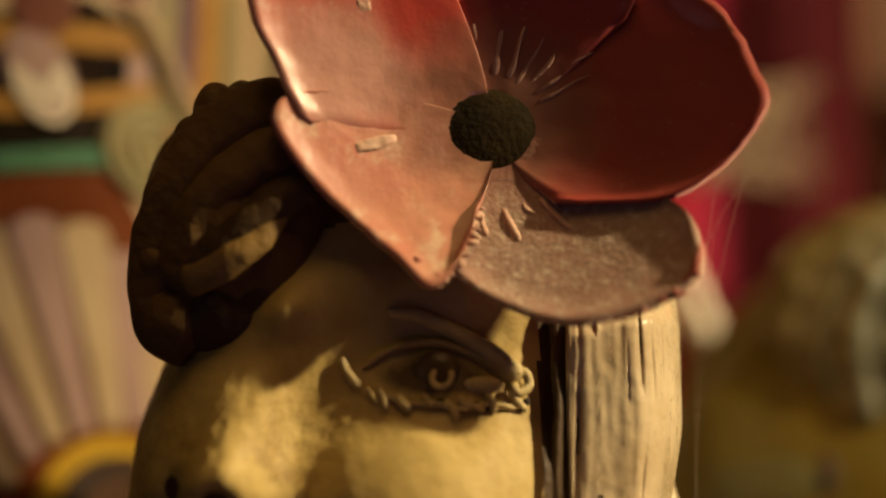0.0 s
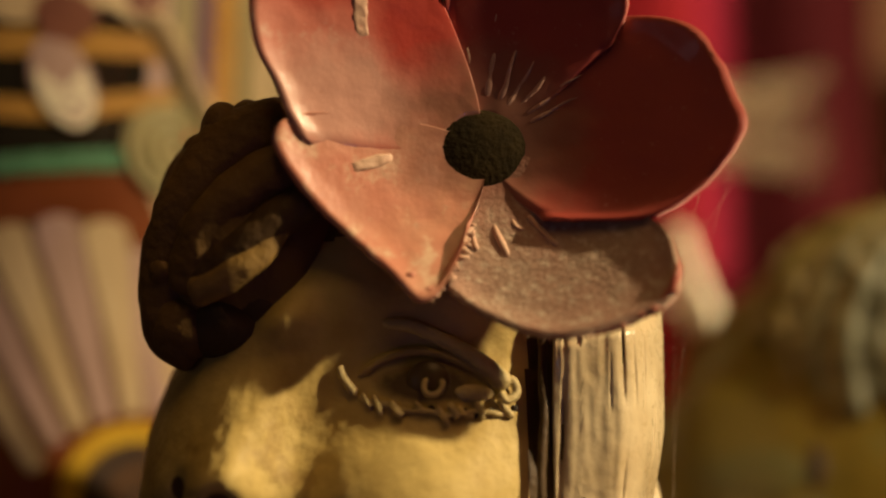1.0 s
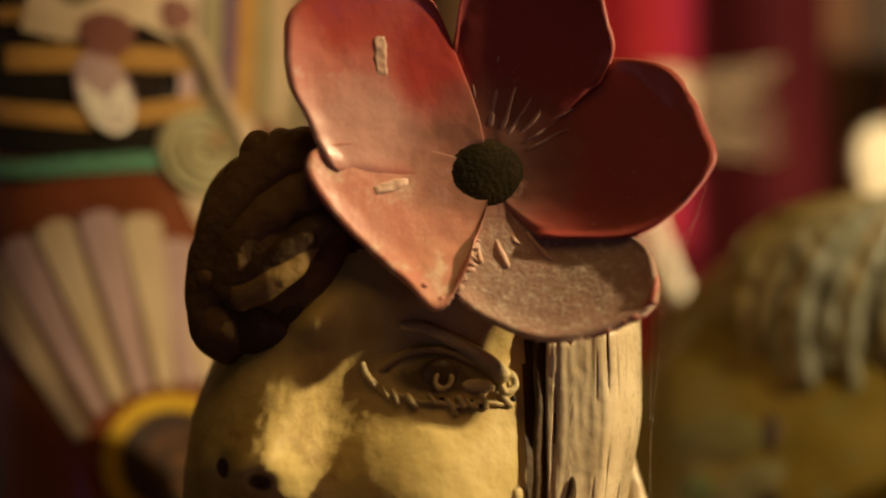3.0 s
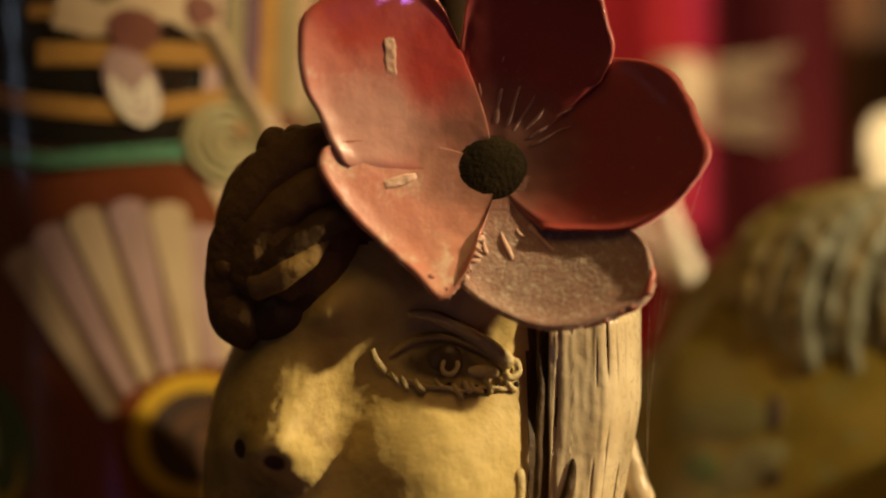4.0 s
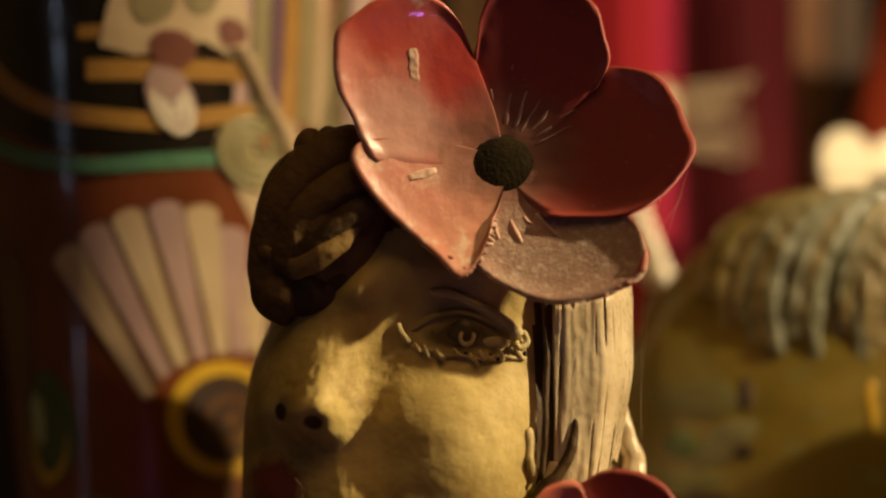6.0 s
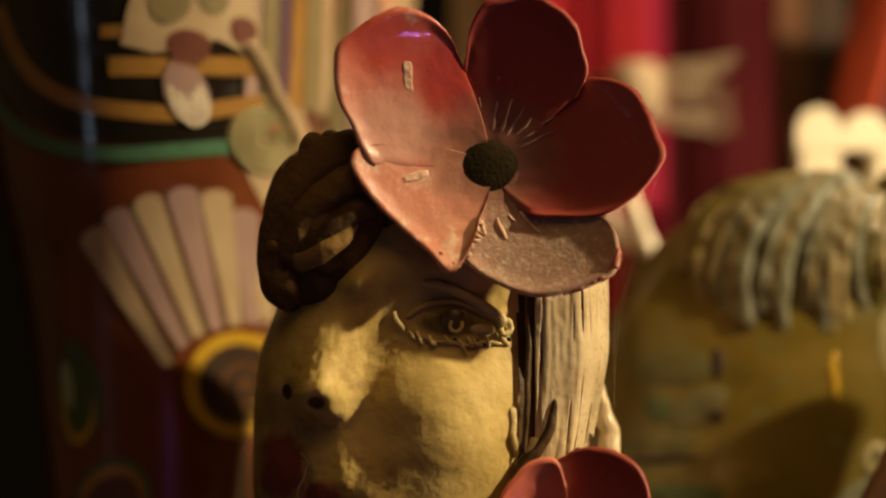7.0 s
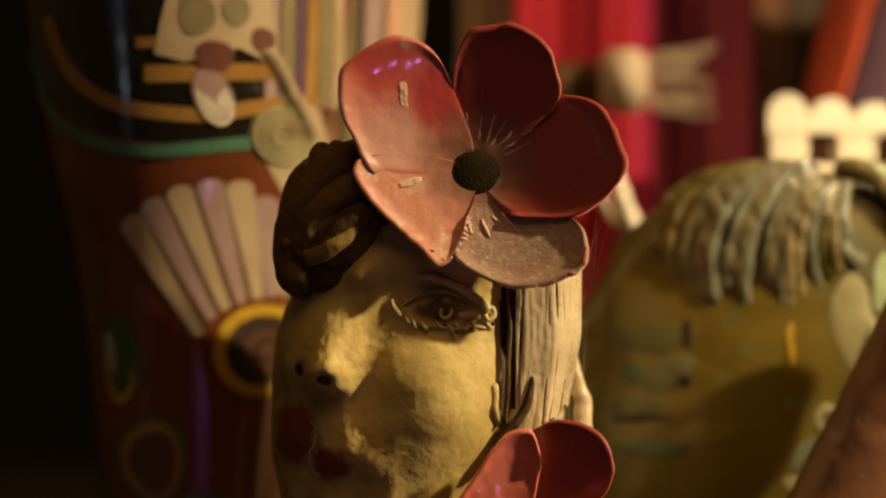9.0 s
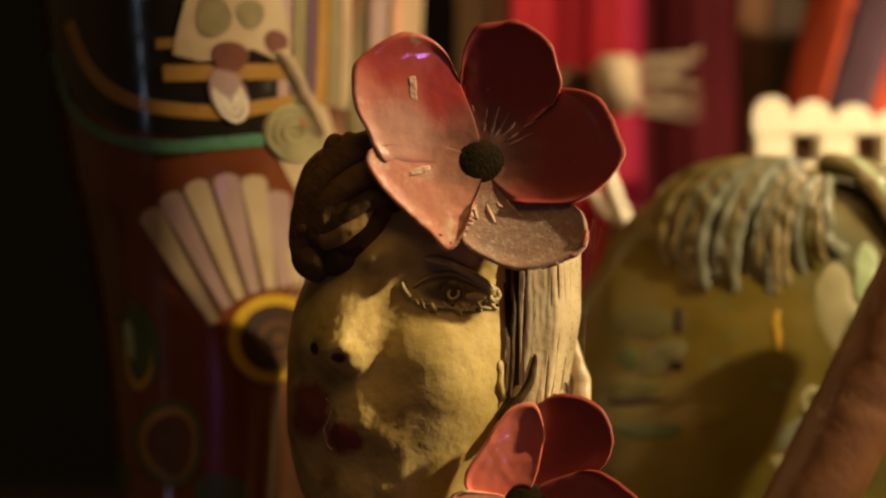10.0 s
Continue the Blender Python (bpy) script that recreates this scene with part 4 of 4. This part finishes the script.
# ribbed cord and ridged disc in relief on the vase
for p in smooth_path([(-48.5, 0, 58), (-45.5, 0, 52), (-42.8, 0, 46), (-40.4, 0, 41), (-38.6, 0, 36)], 17):
    bm = bmesh.new()
    lump(bm, mm(p.x, vase_y(p.x, p.z) - 0.4, p.z), (3.4 * MM, 1.6 * MM, 1.2 * MM), 14, 8, 0, 0.0003, 300)
    part("cord_rib", bm, CREAM, vase, "cream rib of a modelled cord")
shell = painted("shell_disc", oval(-45.0, 35.0, 8.6, 8.6, 0, 36), SPOT, vase, 2.0, "cream ridged disc", steps=6)
for rad in (7.6, 5.4, 3.2):
    bm = bmesh.new()
    tube(bm, [mm(-45 + rad * math.cos(a), vase_y(-45 + rad * math.cos(a), 35 + rad * math.sin(a), 2.0), 35 + rad * math.sin(a)) for a in np.linspace(0, 2 * np.pi, 13)], 0.75 * MM, 40, 8)
    part("ridge_ring", bm, PALE_SAGE, shell)
bm = bmesh.new()
lump(bm, mm(-43.0, vase_y(-43.0, 38.0) - 0.9, 38.0), (1.0 * MM, 0.8 * MM, 1.0 * MM), 12, 8)
part("bead", bm, ORANGE, vase, "small shiny orange bead")


# ---- green ceramic head with curled hair ----
figure = empty("green_planter", 0.112, 0.084, 0)
tagged(figure, "olive green glazed ceramic head with curled hair and painted eyes", "planter")


def green_r(z):
    """Bell-shaped outline of the green head, in millimetres."""
    t = min(0.999, max(0.0, (z + 110) / 137))
    return 80 * (1 - t ** 3) ** 0.36


bm = bmesh.new()
rows = []
for j in range(80):
    z = -198 + 224 * j / 79
    row = []
    for k in range(110):
        a = 2 * math.pi * k / 110
        q = Vector((math.cos(a), math.sin(a), z * 0.02))
        w = 1 + 0.045 * noise.noise(q * 2.2) + 0.02 * noise.noise(q * 6)
        row.append(mm(112 + green_r(z) * w * math.cos(a), 84 + green_r(z) * 0.38 * w * math.sin(a), z))
    rows.append(row)
vs = grid(bm, rows, True)
bm.faces.new(vs[0]), bm.faces.new(vs[-1])
part("body", bm, GREEN, figure)


def green_uneven(a, z):
    q = Vector((math.cos(a), math.sin(a), z * 0.02))
    return 1 + 0.045 * noise.noise(q * 2.2) + 0.02 * noise.noise(q * 6)


def green_y(x, z):
    """The depth of the green head's front, in millimetres."""
    z = min(z, 25)
    w = 1.0
    for _ in range(4):
        a = -math.acos(max(-0.97, min(0.97, (x - 112) / (green_r(z) * w))))
        w = green_uneven(a, z)
    return 84 + green_r(z) * 0.38 * w * math.sin(a)


def frond(points, radius, mat, flat=0.7):
    b = bmesh.new()
    tube(b, [mm(x, min(green_y(x, z), green_y(x, z - 8)) - lift, z) for x, z, lift in points], radius * MM, 36, 12, rough=0.0009, taper=(0.7, 0.5), flat=flat)
    part("frond", b, mat, figure)


rng = random.Random(7)
for i in range(10):
    o = i / 9
    j = rng.uniform(-2, 2)
    low = 1.2 * max(0, o - 0.45)
    frond([(110 - 6 * o, 26 - 0.5 * o, -1 - low), (101 - 20 * o, 26.5 - 1.0 * o + 0.5 * j, 1.8 - low), (93 - 25 * o + 0.6 * j, 15 + 4 * o, 2.0 - low), (88 - 25 * o + j, 0 + 8 * o, 0.6 - low), (88 - 26 * o, -12 + 14 * o + 3 * j, -2 - low)],
          (4.2 - 0.8 * o) * rng.uniform(0.8, 1.15), (SAGE_BLUE, CURL, SAGE_BLUE, SAGE_BLUE, CURL, SAGE_BLUE, CURL, CURL, GREEN, CURL)[i], 0.55)
for f in (0.15, 0.35, 0.55, 0.75):
    j = rng.uniform(-1.5, 1.5)
    frond([(111 + 2 * f, 25 - 2 * f, -1), (102 + 4 * f, 25 - 8 * f, 1.5), (94 + 8 * f + 0.5 * j, 14 - 8 * f, 1.8), (91 + 11 * f, 0 - 5 * f + j, 0.5), (92 + 11 * f, -12 + 2 * j, -2)],
          2.9 * rng.uniform(0.8, 1.15), (SAGE_BLUE, CURL, SAGE_BLUE, CURL)[int(f * 5)], 0.5)
for i in range(5):
    j = rng.uniform(-2, 2)
    frond([(113 + i, 23 + j * 0.3, 0), (106 + i * 2.2, 17 - i + j, 2.5), (102 + i * 3.4, 6 - i + j, 1.5), (104 + i * 4.4 + j, -12 + i * 3, -2)], 3.4 * rng.uniform(0.8, 1.1), (CURL, SAGE_BLUE, GREEN)[i % 3], 0.5)
for i in range(5):
    frond([(114 + i * 2.5, 27, 0), (124 + i * 3.5, 25 - i, 2), (133 + i * 3, 15 - i * 3, 2), (139 + i, 2 - i * 3, 0)], 4.6, (CURL, MINT, GREEN, CURL, SAGE_BLUE)[i], 0.5)
for i, (x, z, w, h, m, turn_) in enumerate(((60.7, -22.2, 9.6, 5.1, MOSS, 8), (70.8, -21.0, 1.7, 4.2, UMBER, 0), (65.8, -32.3, 8.5, 3.9, SAGE_DULL, 38), (70.3, -34.5, 2.3, 1.7, UMBER, 20),
        (56.9, -41.9, 8.5, 3.1, MOSS, 5), (57.5, -45.5, 9.0, 1.2, UMBER, 3), (55.7, -32.9, 3.9, 3.4, LEAF, 0), (61.5, -54.3, 11.3, 2.8, LEAF, 0),
        (77.1, -49.6, 9.0, 3.4, GREEN, 0), (99.8, -23.7, 1.2, 6.2, YELLOW, 3), (110.1, -44.9, 3.9, 4.5, PALE_SAGE, 0),
        (110.4, -44.0, 2.3, 2.5, MOSS, 0), (106.3, -55.1, 7.3, 5.6, SAGE_BLUE, 30), (101.9, -64.1, 5.1, 2.8, PALE_SAGE, -20), (118.2, -18.0, 6.2, 14.7, PALE_SAGE, 8),
        (120.5, -23.6, 0.8, 7.3, MOSS, -22), (127.0, -5.6, 3.4, 8.5, MINT, -10))):
    b = bmesh.new()
    rows = []
    for j in range(9):
        q = 0.02 + 0.98 * j / 8
        row = []
        for px, pz in oval(x, z, w * q, h * q, turn_, 40, 0.06):
            jag = 0.7 * noise.noise(Vector((px * 0.25, pz * 0.25, i))) * q
            row.append(mm(px + jag, green_y(px, pz) - 0.22 - 0.05 * (i % 6) + 0.3 * q ** 6, pz + jag))
        rows.append(row)
    ends = grid(b, rows, True)
    b.faces.new(ends[0])
    bmesh.ops.recalc_face_normals(b, faces=b.faces)
    if sum(f.normal.y for f in b.faces) > 0:
        bmesh.ops.reverse_faces(b, faces=b.faces)
    part("painted_relief", b, m, figure)


# ---- white scalloped ornament ----
bm = bmesh.new()
WX, WZ, WY = 101.0, 30.0, 118.0
outline = []
lobes = 5
for i in range(lobes):
    cx = WX + 6.3 + i * 13.6
    for a in np.linspace(math.pi, 0, 12):
        outline.append((cx + 6.3 * math.cos(a), WZ + 14 - 0.9 * i + (7.0 - 0.4 * i) * math.sin(a)))
width = lobes * 13.6 - 1
front = [bm.verts.new(mm(x, WY, z)) for x, z in outline]
low = [bm.verts.new(mm(x, WY, WZ + 8.8)) for x, z in outline]
fb = [bm.verts.new(mm(x, WY + 9, z)) for x, z in outline]
lb = [bm.verts.new(mm(x, WY + 9, WZ + 8.8)) for x, z in outline]
for i in range(len(outline) - 1):
    bm.faces.new((front[i], front[i + 1], low[i + 1], low[i]))
    bm.faces.new((fb[i + 1], fb[i], lb[i], lb[i + 1]))
    bm.faces.new((front[i + 1], front[i], fb[i], fb[i + 1]))
    bm.faces.new((low[i], low[i + 1], lb[i + 1], lb[i]))
for i in range(4):
    x0 = WX + 0.2 + i * 21.0
    box(bm, mm(x0, WY - 0.3, WZ - 9), mm(x0 + 12.5, WY + 9.3, WZ + 9.2), 0.0012)
box(bm, mm(WX, WY - 0.2, WZ - 40), mm(WX + width, WY + 9.2, WZ - 1), 0.001)
box(bm, mm(WX + 1, WY + 1, -200), mm(WX + width - 1, WY + 8, WZ - 40), 0.001)
bmesh.ops.recalc_face_normals(bm, faces=bm.faces)
scallop = empty("scalloped_ornament", 0.134, 0.122, 0)
tagged(scallop, "warm white glazed ornament with scalloped top and square openings", "ornament")
part("body", bm, WHITE, scallop)
for f in scallop.children[0].data.polygons:
    f.use_smooth = False
# sheet added behind the openings, its dark colour standing for their shade
bm = bmesh.new()
box(bm, mm(WX + 1.5, WY + 9.6, WZ - 8), mm(WX + width - 1.5, WY + 12, WZ + 12), 0.0005)
part("backing", bm, SPOT_BROWN, scallop, "dark plum sheet added to darken the openings")


# ---- striped bag behind ----
bag = empty("striped_bag", 0.15, 0.165, 0)
tagged(bag, "orange and violet striped cloth bag flaring upward", "bag")
edges = [(-1.0, ORANGE), (-0.62, PURPLE), (-0.18, ORANGE), (0.28, CREAM), (0.5, ORANGE), (0.8, PURPLE), (1.0, None)]
for (u0, m), (u1, _) in zip(edges, edges[1:]):
    bm = bmesh.new()
    rows = []
    for z in np.linspace(-200, 110, 24):
        row = []
        for u in np.linspace(u0, u1, 7):
            x = 151 + u * 33 + (z - 50) * (0.36 + 0.12 * u)
            row.append(mm(x, 146 + 18 * u * u + 0.8 * math.sin(x * 0.6), z))
        rows.append(row)
    a = grid(bm, rows)
    b = grid(bm, [[v + Vector((0, 0.004, 0)) for v in row[::-1]] for row in rows])
    for i in range(len(rows) - 1):
        bm.faces.new((a[i][0], a[i + 1][0], b[i + 1][-1], b[i][-1]))
        bm.faces.new((a[i][-1], a[i + 1][-1], b[i + 1][0], b[i][0]))
    bmesh.ops.recalc_face_normals(bm, faces=bm.faces)
    part("stripe", bm, m, bag)


# ---- red cloth with a cream fringe ----
cloth = empty("red_drape", 0.05, 0.15, 0)
tagged(cloth, "crimson cloth drape hanging in soft folds", "drape")
# the right folds take a darker red than the rest of the drape
for x0, x1, m, name in ((22, 61, RED_CLOTH, "fold"), (61, 68, MAGENTA, "fold"), (68, 102, DARK_FOLD_CLOTH, "fold")):
    bm = bmesh.new()
    rows = []
    for z in np.linspace(-200, 130, 40):
        rows.append([mm(x, 152 + 1.6 * math.sin(x * 0.20 + 0.006 * z) + 0.3 * math.sin(x * 0.7 + 1) + (6 if m is DARK_FOLD_CLOTH else 0), z)
                     for x in np.linspace(x0, x1, 30)])
    grid(bm, rows)
    grid(bm, [[v + Vector((0, 0.002, 0)) for v in row[::-1]] for row in rows])
    part(name, bm, m, cloth)
bm = bmesh.new()
box(bm, mm(49, 131, 46), mm(65, 137, 66), 0.0025)
tassel = empty("fringe_tassel", 0.057, 0.134, 0.256)
tagged(tassel, "cream tassel with a fringe in front of the red cloth", "tassel")
part("cuff", bm, FRINGE, tassel)
rng = random.Random(2)
bm = bmesh.new()
for i in range(46):
    z = rng.uniform(47, 65)
    spread = (z - 55) * 0.35
    e = rng.uniform(14, 24)
    tube(bm, [mm(64, 134 + rng.uniform(-2, 2), z), mm(64 + e * 0.5, 133, z + spread * 0.4 + rng.uniform(-1, 1)), mm(64 + e, 134, z + spread + rng.uniform(-3, 3))],
         0.26 * MM, 8, 5, taper=(1, 0.4))
tagged(part("fringe", bm, FRINGE, tassel), kind="stuff")
bm = bmesh.new()
box(bm, mm(26, 138, 47), mm(49.5, 141, 62), 0.002)
part("strap", bm, BROWN, tassel)


# ---- sticks, posts ----
twig = empty("pale_twig", 0.05, 0.108, 0)
tagged(twig, "pale bare twig standing behind the green head", "twig")
for pts, rad, name in (([(51, 116, 31), (56, 116, 17), (60, 116, 8)], 2.4, "branch"), ([(45, 117, 25), (51, 117, 15), (56, 117, 9)], 1.6, "branch"),
                       ([(57, 119, 12), (56, 121, -80), (53, 123, -199)], 5.0, "stem")):
    bm = bmesh.new()
    tube(bm, [mm(*p) for p in pts], rad * MM, 30, 12, rough=0.0003)
    part(name, bm, WHITE if name == "branch" else BROWN, twig)
bm = bmesh.new()
tube(bm, [mm(141, 28, 2), mm(124, 27, -33), mm(103, 26, -75), mm(44, 24, -196)], 12.5 * MM, 50, 20, rough=0.0009)
tagged(link("wooden_stick", bm, WOOD), "brown varnished wooden stick leaning on the shelf", "stick")
for x0, x1, m, n in ((117, 130, DARK_WOOD, "dark wooden post against the wall"), (105, 117, WOOD, "brown wooden post against the wall"), (15, 24, WOOD, "brown wooden post against the wall")):
    bm = bmesh.new()
    box(bm, mm(x0, 190, -200), mm(x1, 205, 160), 0.001)
    tagged(link("wooden_post", bm, m, smooth=False), n, "post")
bm = bmesh.new()
box(bm, mm(3, 170, -200), mm(14, 178, 150), 0.002)
tagged(link("pale_lath", bm, CREAM, smooth=False), "pale wooden lath standing upright behind the flower", "lath")

# ---- cobwebs ----
for i, (a, b) in enumerate((((43, -16, 22), (38.5, -19, -3)), ((41, -15, 8), (37.5, -10, -38)), ((38, -17, 0), (39, -9, -48)), ((46, -19, 17), (38, -20, 3)),
                            ((47, -19, 22), (39.5, -18, -6)))):
    bm = bmesh.new()
    m = ((a[0] + b[0]) / 2 - 0.6, (a[1] + b[1]) / 2, (a[2] + b[2]) / 2)
    tube(bm, [mm(*a), mm(*m), mm(*b)], 0.024 * MM, 14, 5, cap=False)
    tagged(link("cobweb_thread", bm, WEB), "thin dusty cobweb thread hanging from the flower", "cobweb", "cobweb threads")
